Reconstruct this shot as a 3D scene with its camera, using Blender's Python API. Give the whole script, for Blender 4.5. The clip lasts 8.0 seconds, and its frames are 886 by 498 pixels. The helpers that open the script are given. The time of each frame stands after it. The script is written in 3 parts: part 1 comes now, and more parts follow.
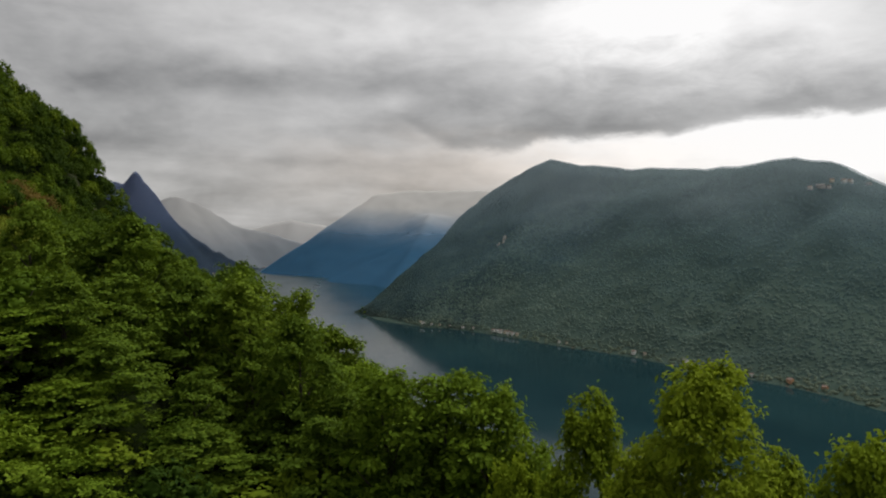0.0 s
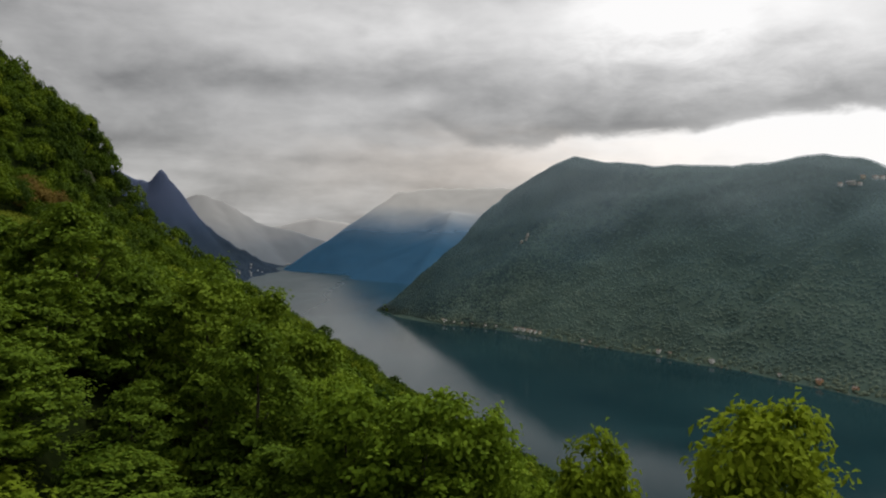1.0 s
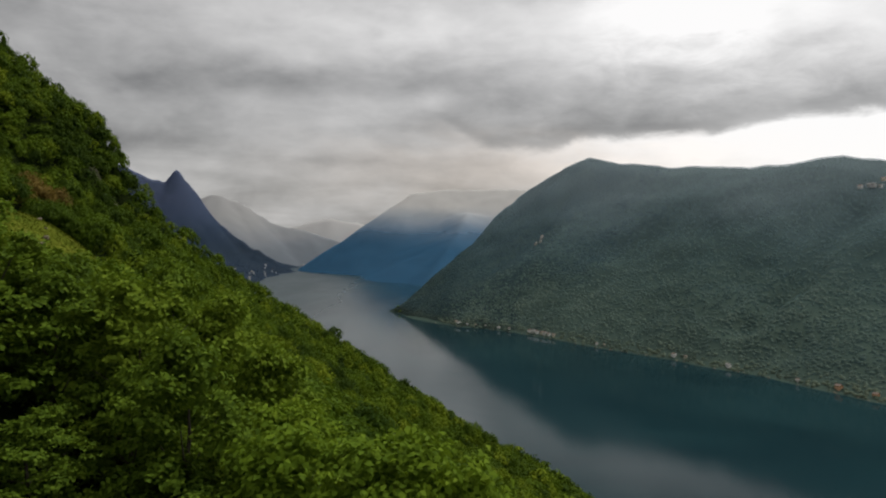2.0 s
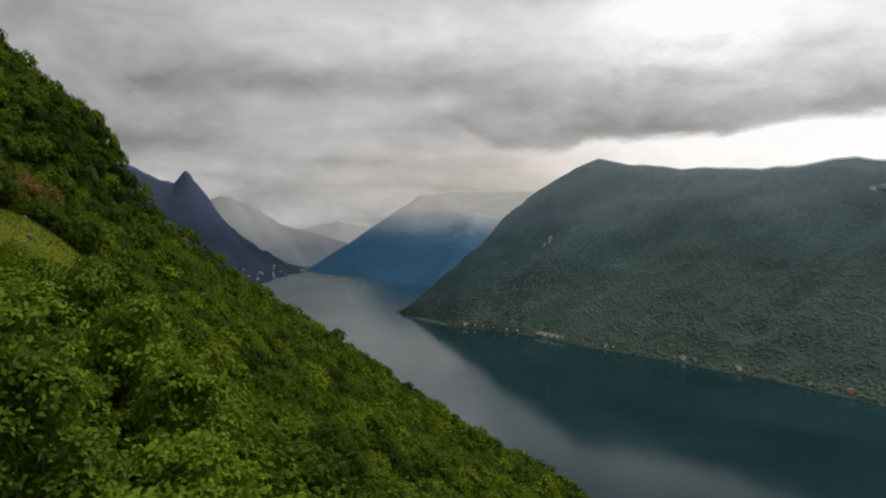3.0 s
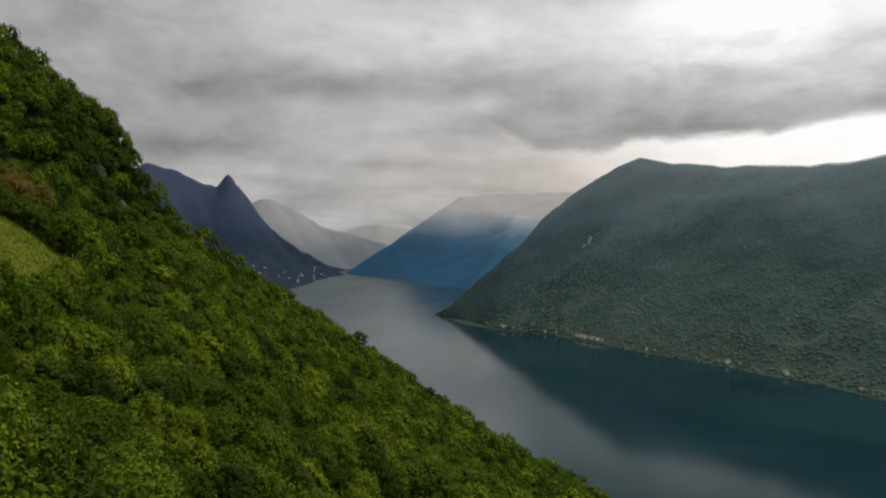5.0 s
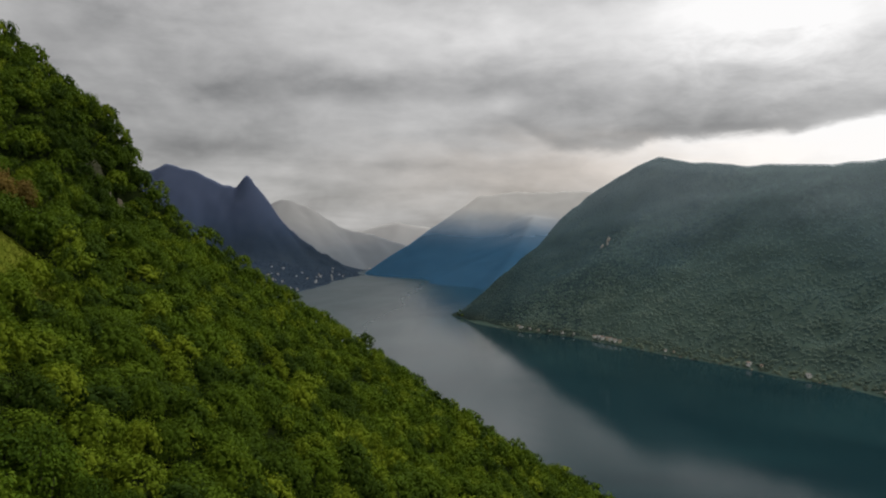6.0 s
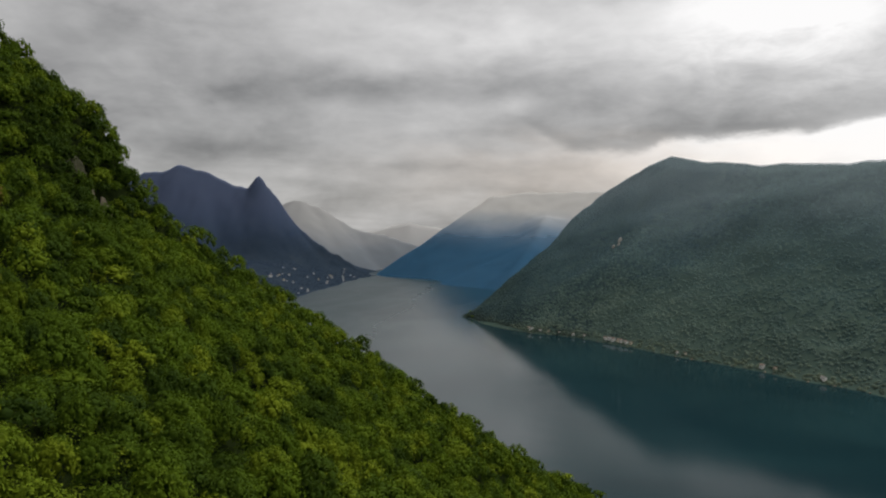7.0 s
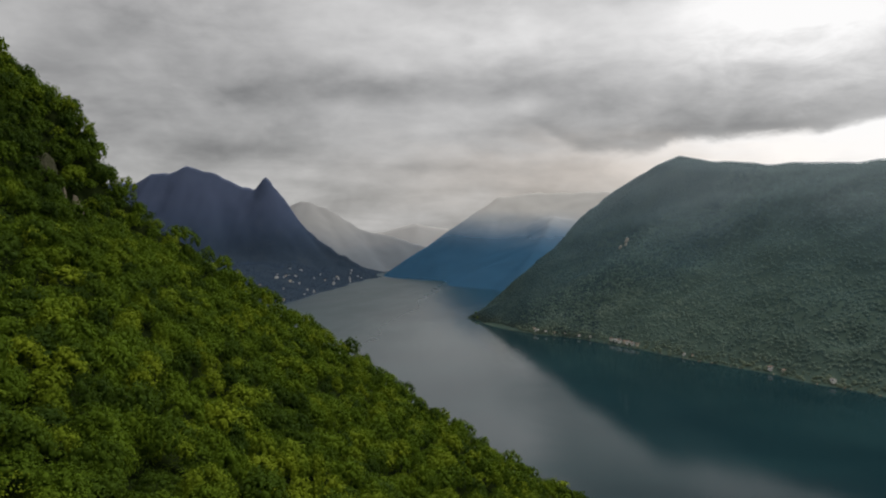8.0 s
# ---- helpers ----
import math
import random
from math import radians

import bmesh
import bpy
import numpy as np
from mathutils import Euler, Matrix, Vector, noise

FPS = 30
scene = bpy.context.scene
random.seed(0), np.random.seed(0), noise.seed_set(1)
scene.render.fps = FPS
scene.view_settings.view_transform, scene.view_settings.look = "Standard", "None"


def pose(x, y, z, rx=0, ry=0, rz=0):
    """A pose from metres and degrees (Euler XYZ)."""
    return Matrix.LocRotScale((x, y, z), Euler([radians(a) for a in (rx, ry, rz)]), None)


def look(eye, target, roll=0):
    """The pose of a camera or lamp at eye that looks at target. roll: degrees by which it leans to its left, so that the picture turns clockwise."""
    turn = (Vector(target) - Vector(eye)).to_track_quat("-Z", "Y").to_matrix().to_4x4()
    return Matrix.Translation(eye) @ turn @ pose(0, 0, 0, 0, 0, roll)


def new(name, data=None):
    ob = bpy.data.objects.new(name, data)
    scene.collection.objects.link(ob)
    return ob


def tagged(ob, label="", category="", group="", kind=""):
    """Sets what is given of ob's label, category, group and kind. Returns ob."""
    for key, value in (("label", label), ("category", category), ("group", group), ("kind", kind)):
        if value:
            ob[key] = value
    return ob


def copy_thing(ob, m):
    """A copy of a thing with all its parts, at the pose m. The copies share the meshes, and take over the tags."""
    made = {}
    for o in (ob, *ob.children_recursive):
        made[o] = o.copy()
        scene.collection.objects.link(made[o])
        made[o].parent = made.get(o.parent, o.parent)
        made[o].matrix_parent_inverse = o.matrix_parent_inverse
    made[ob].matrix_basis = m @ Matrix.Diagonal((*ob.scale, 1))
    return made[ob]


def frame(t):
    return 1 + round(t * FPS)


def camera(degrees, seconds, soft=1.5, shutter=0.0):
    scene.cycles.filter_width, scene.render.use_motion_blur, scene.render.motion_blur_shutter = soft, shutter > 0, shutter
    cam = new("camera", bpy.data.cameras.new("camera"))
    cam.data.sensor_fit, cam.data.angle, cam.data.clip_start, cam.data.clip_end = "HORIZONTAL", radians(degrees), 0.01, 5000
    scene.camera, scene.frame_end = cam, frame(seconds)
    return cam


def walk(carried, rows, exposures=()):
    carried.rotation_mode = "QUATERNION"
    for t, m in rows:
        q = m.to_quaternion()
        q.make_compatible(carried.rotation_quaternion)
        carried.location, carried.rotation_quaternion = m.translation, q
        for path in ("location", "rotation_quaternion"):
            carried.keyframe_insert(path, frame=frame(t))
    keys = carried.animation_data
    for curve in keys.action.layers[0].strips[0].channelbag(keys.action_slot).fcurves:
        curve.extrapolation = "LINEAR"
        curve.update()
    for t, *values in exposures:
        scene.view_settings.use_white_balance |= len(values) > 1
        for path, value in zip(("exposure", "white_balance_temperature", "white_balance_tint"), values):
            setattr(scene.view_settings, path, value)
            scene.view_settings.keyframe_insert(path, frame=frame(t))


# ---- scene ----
cam = camera(60.0, 8.0, soft=2.05)
ROWS = [
    (0, 0.09, 2.52, 199.80, 0.000, -1.197, 0.000),
    (0.5, 1.27, 6.26, 199.60, 0.865, -1.278, -0.043),
    (1, 2.03, 10.14, 199.36, 1.739, -1.369, 0.022),
    (1.5, 2.59, 14.26, 199.10, 2.412, -1.321, 0.134),
    (3, 5.22, 25.75, 198.48, 3.471, -1.178, 0.397),
    (3.5, 6.77, 29.78, 198.14, 4.094, -1.112, 0.243),
    (4, 8.95, 33.94, 197.77, 4.758, -1.022, 0.149),
    (4.5, 11.39, 38.20, 197.34, 5.679, -1.026, 0.127),
    (6, 18.50, 54.90, 196.39, 8.032, -0.998, 0.036),
    (6.5, 21.54, 61.10, 196.06, 8.565, -0.953, 0.046),
    (7, 24.68, 67.73, 195.76, 9.012, -0.939, -0.004),
    (7.5, 27.92, 74.48, 195.41, 9.378, -0.894, -0.101),
    (8, 31.83, 81.80, 194.98, 9.696, -0.868, -0.121),
]
walk(cam, [(t, pose(x, y, z, 90 + pitch, 0, yaw) @ pose(0, 0, 0, 0, 0, roll)) for t, x, y, z, yaw, pitch, roll in ROWS])

# ---- light ----
world = bpy.data.worlds.new("overcast_sky")
scene.world = world
world.use_nodes = True
SUN_AZ, SUN_EL = radians(55), radians(60)


class Graph:
    """A short way to write node trees."""

    def __init__(self, tree):
        self.tree = tree
        tree.nodes.clear()

    def node(self, kind):
        return self.tree.nodes.new(kind)

    def put(self, socket, value):
        if isinstance(value, bpy.types.NodeSocket):
            self.tree.links.new(value, socket)
        elif value is not None:
            socket.default_value = value

    def math(self, op, a, b=None, c=None, clamp=False):
        made = self.node("ShaderNodeMath")
        made.operation, made.use_clamp = op, clamp
        for n, v in enumerate((a, b, c)):
            self.put(made.inputs[n], v)
        return made.outputs[0]

    def vec(self, op, a, b=None):
        made = self.node("ShaderNodeVectorMath")
        made.operation = op
        self.put(made.inputs[0], a)
        self.put(made.inputs[3 if op == "SCALE" else 1], b)
        return made.outputs[0]

    def noise(self, vector, scale, detail=4.0, rough=0.5, distort=0.0):
        made = self.node("ShaderNodeTexNoise")
        self.put(made.inputs["Vector"], vector)
        for key, v in (("Scale", scale), ("Detail", detail), ("Roughness", rough), ("Distortion", distort)):
            made.inputs[key].default_value = v
        return made.outputs["Fac"]

    def span(self, value, a, b, c=0.0, d=1.0):
        made = self.node("ShaderNodeMapRange")
        made.interpolation_type = "SMOOTHSTEP"
        for n, v in enumerate((value, a, b, c, d)):
            self.put(made.inputs[n], v)
        return made.outputs[0]

    def mix(self, fac, a, b, blend="MIX"):
        made = self.node("ShaderNodeMix")
        made.data_type, made.blend_type = "RGBA", blend
        self.put(made.inputs[0], fac)
        self.put(made.inputs[6], a)
        self.put(made.inputs[7], b)
        return made.outputs[2]

    def ramp(self, fac, *stops):
        made = self.node("ShaderNodeValToRGB")
        self.put(made.inputs[0], fac)
        band = made.color_ramp.elements
        while len(band) < len(stops):
            band.new(0.5)
        for e, (at, colour) in zip(band, stops):
            e.position, e.color = at, (*colour, 1)
        return made.outputs[0]


def build_sky():
    g = Graph(world.node_tree)
    way = g.node("ShaderNodeTexCoord").outputs["Generated"]
    xyz = g.node("ShaderNodeSeparateXYZ")
    g.put(xyz.inputs[0], way)
    x, y, z = xyz.outputs
    az = g.math("MULTIPLY", g.math("ARCTAN2", x, y), 57.296)
    el = g.math("MULTIPLY", g.math("ARCSINE", z), 57.296)
    # cloud layer seen in perspective, and long streaks under it
    deep = g.math("ADD", g.math("MAXIMUM", z, 0.0), 0.16)
    flat = g.node("ShaderNodeCombineXYZ")
    g.put(flat.inputs[0], g.math("DIVIDE", x, deep))
    g.put(flat.inputs[1], g.math("DIVIDE", y, deep))
    g.put(flat.inputs[2], 3.7)
    broad = g.noise(flat.outputs[0], 0.8, 2.0, 0.5, 0.3)
    fine = g.noise(flat.outputs[0], 1.9, 4.0, 0.5, 0.25)
    long = g.node("ShaderNodeCombineXYZ")
    g.put(long.inputs[0], g.math("MULTIPLY", az, 0.10))
    g.put(long.inputs[1], g.math("MULTIPLY", el, 0.27))
    g.put(long.inputs[2], 8.3)
    streak = g.noise(long.outputs[0], 1.0, 4.0, 0.48, 0.3)
    wob = g.math("SUBTRACT", g.noise(long.outputs[0], 2.2, 6.0, 0.6, 0.4), 0.5)
    puff = g.node("ShaderNodeCombineXYZ")
    g.put(puff.inputs[0], g.math("MULTIPLY", az, 0.32))
    g.put(puff.inputs[1], g.math("MULTIPLY", el, 0.55))
    g.put(puff.inputs[2], 2.1)
    curl = g.math("SUBTRACT", g.noise(puff.outputs[0], 1.0, 6.0, 0.56, 0.3), 0.5)
    lift = g.math("MULTIPLY", g.math("SUBTRACT", broad, 0.5), 0.30)
    lift = g.math("ADD", lift, g.math("MULTIPLY", g.math("SUBTRACT", fine, 0.5), 0.26))
    lift = g.math("ADD", lift, g.math("MULTIPLY", g.math("SUBTRACT", streak, 0.5), 0.44))
    lift = g.math("ADD", lift, g.math("MULTIPLY", curl, 0.20))

    def blob(a, e, wa, we, amount, turn=0.0):
        """A soft cloud mass round azimuth a and elevation e."""
        da, de = g.math("SUBTRACT", az, a), g.math("SUBTRACT", el, e)
        de = g.math("SUBTRACT", de, g.math("MULTIPLY", da, turn))
        da, de = g.math("DIVIDE", da, wa), g.math("ADD", g.math("DIVIDE", de, we), g.math("MULTIPLY", wob, 1.6))
        r = g.math("ADD", g.math("MULTIPLY", da, da), g.math("MULTIPLY", de, de))
        return g.math("MULTIPLY", g.math("EXPONENT", g.math("MULTIPLY", r, -1.0)), amount)

    value = g.math("ADD", lift, SKY_LEVEL)
    for mass in SKY_MASSES:
        value = g.math("ADD", value, blob(*mass))
    # the lower edge of the heavy cloud and the bright gap under it
    floor_el = g.math("ADD", g.math("ADD", 6.3, g.span(az, 5, 9, 0.0, 0.8)), g.span(az, 16, 21, 0.0, 0.9))
    floor_el = g.math("ADD", floor_el, g.span(az, 1, -4, 0.0, 2.0))
    over = g.math("SUBTRACT", el, floor_el)
    over = g.math("ADD", over, g.math("ADD", g.math("MULTIPLY", wob, 1.2), g.math("MULTIPLY", curl, 1.3)))
    east = g.span(az, -9, 5)
    heavy = g.math("MULTIPLY", g.span(over, -0.5, 0.8), g.math("EXPONENT", g.math("MULTIPLY", g.math("MAXIMUM", over, 0.0), -0.36)))
    value = g.math("SUBTRACT", value, g.math("MULTIPLY", g.math("MULTIPLY", heavy, east), 0.23))
    gap = g.math("MULTIPLY", g.span(over, 0.3, -0.5), g.span(az, -6, 16))
    gap = g.math("MULTIPLY", gap, g.span(el, 1.5, 5.0))
    value = g.math("ADD", value, g.math("MULTIPLY", gap, 0.50))
    value = g.math("MINIMUM", g.math("MAXIMUM", value, 0.16), 1.0)
    cloud = g.vec("SCALE", (1.015, 1.0, 0.99), value)
    warm = g.math("MULTIPLY", blob(2, 4.5, 15, 2.4, 0.9), 1.0, clamp=True)
    cloud = g.mix(warm, cloud, g.vec("MULTIPLY", cloud, (1.07, 0.98, 0.90)))
    sky = g.node("ShaderNodeTexSky")
    sky.sky_type, sky.sun_disc = "NISHITA", False
    sky.sun_elevation, sky.sun_rotation = SUN_EL, SUN_AZ
    blue = g.vec("SCALE", sky.outputs[0], 0.10)
    both = g.mix(0.95, blue, cloud)
    back = g.node("ShaderNodeBackground")
    g.put(back.inputs[0], both)
    back.inputs[1].default_value = SKY_STRENGTH
    g.put(g.node("ShaderNodeOutputWorld").inputs[0], back.outputs[0])


SKY_STRENGTH, SKY_LEVEL = 1.0, 0.49
# azimuth, elevation, half widths, amount, tilt
SKY_MASSES = [
    (14, 15.5, 7, 2.8, 0.46, 0.0),
    (18, 14.5, 15, 4.2, 0.32, 0.0),
    (33, 13.0, 12, 5.0, 0.16, 0.0),
    (-16, 8.0, 16, 4.0, -0.08, 0.0),
    (-14, 10.8, 12, 0.9, -0.11, 0.0),
    (-33, 14, 9, 4.0, -0.08, 0.0),
    (-5, 11.6, 6, 0.9, -0.08, 0.0),
    (-10, 5.1, 5, 0.5, -0.13, 0.0),
    (-24, 6.2, 8, 0.8, -0.08, 0.0),
    (-28, 12, 11, 4.5, -0.10, 0.0),
    (-12, 3.4, 13, 2.2, -0.07, 0.0),
    (-3.7, 9.5, 1.3, 0.7, 0.16, 0.0),
    (-8, 9.0, 6, 0.8, 0.09, 0.0),
    (-5, 15.3, 9, 1.8, 0.15, 0.0),
]
build_sky()
sun = new("sun", bpy.data.lights.new("sun", "SUN"))
sun.data.energy, sun.data.angle, sun.data.color = 2.5, radians(25), (1.0, 0.96, 0.9)
sun.matrix_world = look((math.sin(SUN_AZ) * 900, math.cos(SUN_AZ) * 900, 200 + 900 * math.tan(SUN_EL)), (0, 0, 200))


# ---- materials ----
def material(name):
    m = bpy.data.materials.new(name)
    m.use_nodes = True
    return m, Graph(m.node_tree)


def close(g, shader):
    g.put(g.node("ShaderNodeOutputMaterial").inputs[0], shader)


def principled(g, colour, rough=0.8, normal=None, **more):
    p = g.node("ShaderNodeBsdfPrincipled")
    g.put(p.inputs["Base Color"], colour)
    g.put(p.inputs["Roughness"], rough)
    if normal is not None:
        g.put(p.inputs["Normal"], normal)
    for key, v in more.items():
        g.put(p.inputs[key.replace("_", " ")], v)
    return p.outputs[0]


def bump(g, height, strength=0.5, distance=0.1):
    b = g.node("ShaderNodeBump")
    b.inputs["Strength"].default_value, b.inputs["Distance"].default_value = strength, distance
    g.put(b.inputs["Height"], height)
    return b.outputs[0]


def leaf_material(name, dark, mid, light, through_colour, share=0.3, per_tree=True, patch=0.09, single=0.18):
    """Leaves: light passes through them; each tree and each leaf has its own green."""
    m, g = material(name)
    geo = g.node("ShaderNodeNewGeometry")
    place = geo.outputs["Position"]
    if per_tree == "joined":
        stored = g.node("ShaderNodeAttribute")
        stored.attribute_name = "own"
        own = stored.outputs["Fac"]
    elif per_tree:
        own = g.node("ShaderNodeObjectInfo").outputs["Random"]
    else:
        own = g.noise(place, patch, 1.0)
        own = g.math("ADD", g.math("MULTIPLY", g.span(own, 0.32, 0.68), 0.6), g.math("MULTIPLY", g.span(g.noise(place, patch * 3.1, 2.0), 0.32, 0.68), 0.4))
    isle = geo.outputs["Random Per Island"]
    f = g.math("ADD", g.math("MULTIPLY", own, 1 - single), g.math("MULTIPLY", isle, single))
    colour = g.ramp(f, (0.05, dark), (0.5, mid), (0.95, light))
    face = principled(g, colour, 0.62, Specular_IOR_Level=0.03)
    back = g.node("ShaderNodeBsdfTranslucent")
    g.put(back.inputs[0], g.mix(0.5, colour, (*through_colour, 1)))
    mixed = g.node("ShaderNodeMixShader")
    mixed.inputs[0].default_value = share
    g.put(mixed.inputs[1], face)
    g.put(mixed.inputs[2], back.outputs[0])
    close(g, mixed.outputs[0])
    return m


LEAF = leaf_material("broad_leaves", (0.042, 0.076, 0.010), (0.092, 0.148, 0.014), (0.156, 0.220, 0.020), (0.20, 0.29, 0.02), share=0.22, single=0.45)
LEAF_FRESH = leaf_material("fresh_green_leaves", (0.090, 0.150, 0.013), (0.132, 0.205, 0.016), (0.185, 0.260, 0.022), (0.23, 0.33, 0.02), share=0.25, single=0.6)
LEAF_WOOD = leaf_material("slope_leaves", (0.024, 0.046, 0.007), (0.076, 0.123, 0.009), (0.168, 0.215, 0.014), (0.14, 0.22, 0.012), share=0.18, per_tree="joined", single=0.16)
LEAF_MID = leaf_material("slope_tree_leaves", (0.023, 0.048, 0.006), (0.070, 0.119, 0.009), (0.143, 0.195, 0.013), (0.15, 0.23, 0.013), share=0.2, single=0.2)
LEAF_BROWN = leaf_material("russet_leaves", (0.09, 0.068, 0.018), (0.15, 0.105, 0.026), (0.20, 0.145, 0.035), (0.20, 0.14, 0.03))
LEAF_YOUNG = leaf_material("young_leaves", (0.13, 0.19, 0.012), (0.185, 0.25, 0.016), (0.24, 0.295, 0.022), (0.31, 0.40, 0.025), share=0.35, single=0.5)
# darker copy of the far leaves; the headland's shade is in its colour
LEAF_DARK = leaf_material("far_shaded_leaves", (0.019, 0.031, 0.028), (0.028, 0.043, 0.037), (0.043, 0.059, 0.046), (0.03, 0.05, 0.03), share=0.1, per_tree=False, patch=0.011)
# base colour greyed to carry part of the distance haze
LEAF_FAR = leaf_material("far_leaves_hazed", (0.064, 0.088, 0.066), (0.082, 0.110, 0.079), (0.104, 0.130, 0.090), (0.07, 0.10, 0.05), share=0.15, per_tree=False, patch=0.008, single=0.1)


def bark_material():
    m, g = material("bark")
    at = g.node("ShaderNodeTexCoord").outputs["Object"]
    n = g.noise(g.vec("MULTIPLY", at, (6, 6, 1.2)), 1.5, 6)
    close(g, principled(g, g.ramp(n, (0.3, (0.025, 0.02, 0.014)), (0.7, (0.09, 0.075, 0.055))), 0.9, bump(g, n, 0.6, 0.05)))
    return m


def ground_material(name, a, b, c, scale):
    m, g = material(name)
    at = g.node("ShaderNodeNewGeometry").outputs["Position"]
    n, k = g.noise(at, scale, 6, 0.6), g.noise(at, scale * 9, 4, 0.6)
    f = g.math("ADD", g.math("MULTIPLY", n, 0.6), g.math("MULTIPLY", k, 0.4))
    close(g, principled(g, g.ramp(f, (0.3, a), (0.5, b), (0.7, c)), 0.95, bump(g, k, 0.7, 0.3), Specular_IOR_Level=0.0))
    return m


BARK = bark_material()
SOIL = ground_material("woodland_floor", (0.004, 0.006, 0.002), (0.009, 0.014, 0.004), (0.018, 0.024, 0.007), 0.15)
GRASS = ground_material("meadow_grass", (0.06, 0.085, 0.010), (0.10, 0.12, 0.014), (0.14, 0.145, 0.025), 0.2)
ROCK = ground_material("limestone", (0.10, 0.085, 0.06), (0.19, 0.165, 0.125), (0.30, 0.26, 0.21), 0.35)
# darkened copy of the limestone; overhang shade is put into its colour
ROCK_SHADED = ground_material("shaded_rock", (0.018, 0.022, 0.012), (0.045, 0.046, 0.028), (0.10, 0.09, 0.065), 0.4)
# both far grounds have haze mixed into their greyed, bluish base colours
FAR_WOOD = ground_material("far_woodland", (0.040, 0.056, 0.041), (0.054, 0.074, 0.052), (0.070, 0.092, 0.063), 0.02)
DISTANT = ground_material("distant_woodland_hazed", (0.016, 0.024, 0.030), (0.024, 0.034, 0.042), (0.036, 0.046, 0.05), 0.012)


def water_material():
    """Calm, deep water with fine ripples and broad patches of breeze."""
    m, g = material("lake_water")
    at = g.node("ShaderNodeNewGeometry").outputs["Position"]
    ripple = g.noise(g.vec("MULTIPLY", at, (1.0, 1.6, 1)), 0.25, 5, 0.6)
    broad = g.noise(at, 0.0035, 4, 0.6, 0.8)
    streaks = g.noise(g.vec("MULTIPLY", at, (1.0, 0.3, 1)), 0.010, 5, 0.6, 0.6)
    xyz = g.node("ShaderNodeSeparateXYZ")
    g.put(xyz.inputs[0], at)
    # a breeze ruffles the open lake; the lee under the mountain lies slick
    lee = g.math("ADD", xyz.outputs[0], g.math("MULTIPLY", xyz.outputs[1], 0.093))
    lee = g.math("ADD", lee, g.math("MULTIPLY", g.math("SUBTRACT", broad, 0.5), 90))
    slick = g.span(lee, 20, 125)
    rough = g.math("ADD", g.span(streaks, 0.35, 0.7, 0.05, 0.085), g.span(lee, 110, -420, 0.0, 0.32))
    # specular is cut by hand in the lee to dim its reflection
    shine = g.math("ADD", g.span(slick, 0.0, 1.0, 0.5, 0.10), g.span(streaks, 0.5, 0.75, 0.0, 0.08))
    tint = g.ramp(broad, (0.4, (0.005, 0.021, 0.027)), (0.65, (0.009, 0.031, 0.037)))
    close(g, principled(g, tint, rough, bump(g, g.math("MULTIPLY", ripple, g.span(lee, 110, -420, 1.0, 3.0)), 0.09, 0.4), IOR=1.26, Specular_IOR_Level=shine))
    return m


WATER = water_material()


def painted_haze(name, low_colour, high_colour, z0, z1, thin, thick, drift):
    """Painted haze for a skin over a slope: its tint scatters the sky's light, lets the rest pass, and thickens with
    height.
    """
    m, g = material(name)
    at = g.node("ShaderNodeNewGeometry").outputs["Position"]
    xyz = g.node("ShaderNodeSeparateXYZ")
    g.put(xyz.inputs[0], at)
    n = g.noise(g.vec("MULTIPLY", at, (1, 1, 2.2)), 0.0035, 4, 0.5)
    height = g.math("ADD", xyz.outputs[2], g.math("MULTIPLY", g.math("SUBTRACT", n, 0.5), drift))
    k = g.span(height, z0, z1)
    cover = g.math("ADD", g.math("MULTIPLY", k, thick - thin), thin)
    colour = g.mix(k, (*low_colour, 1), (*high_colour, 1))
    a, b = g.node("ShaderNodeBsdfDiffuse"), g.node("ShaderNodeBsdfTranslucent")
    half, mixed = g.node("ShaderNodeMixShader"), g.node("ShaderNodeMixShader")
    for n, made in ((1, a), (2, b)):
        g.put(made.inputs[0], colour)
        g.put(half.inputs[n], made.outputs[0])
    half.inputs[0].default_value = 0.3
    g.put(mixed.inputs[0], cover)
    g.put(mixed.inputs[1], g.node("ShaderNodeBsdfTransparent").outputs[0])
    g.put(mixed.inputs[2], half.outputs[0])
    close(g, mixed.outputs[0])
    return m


# ---- geometry helpers ----
def np_mesh(name, verts, faces, mat, smooth=False):
    """A mesh from arrays of vertices and of equal-sided faces."""
    me = bpy.data.meshes.new(name)
    verts, faces = np.asarray(verts, np.float32), np.asarray(faces, np.int32)
    k = faces.shape[1]
    me.vertices.add(len(verts))
    me.vertices.foreach_set("co", verts.ravel())
    me.loops.add(faces.size)
    me.loops.foreach_set("vertex_index", faces.ravel())
    me.polygons.add(len(faces))
    me.polygons.foreach_set("loop_start", np.arange(len(faces), dtype=np.int32) * k)
    if smooth:
        me.polygons.foreach_set("use_smooth", np.ones(len(faces), bool))
    me.materials.append(mat)
    me.update(calc_edges=True)
    return me


def part(name, me, parent, label=""):
    ob = new(name, me)
    ob.parent = parent
    return tagged(ob, label)


def smooth(v, a, b):
    u = np.clip((v - a) / (b - a), 0, 1)
    return u * u * (3 - 2 * u)


def soft_over(v, w):
    """max(v, 0) with a rounded corner of width w."""
    return w * np.logaddexp(0, v / w)


def lattice(seed, n=64):
    return np.random.default_rng(seed).random((n, n))


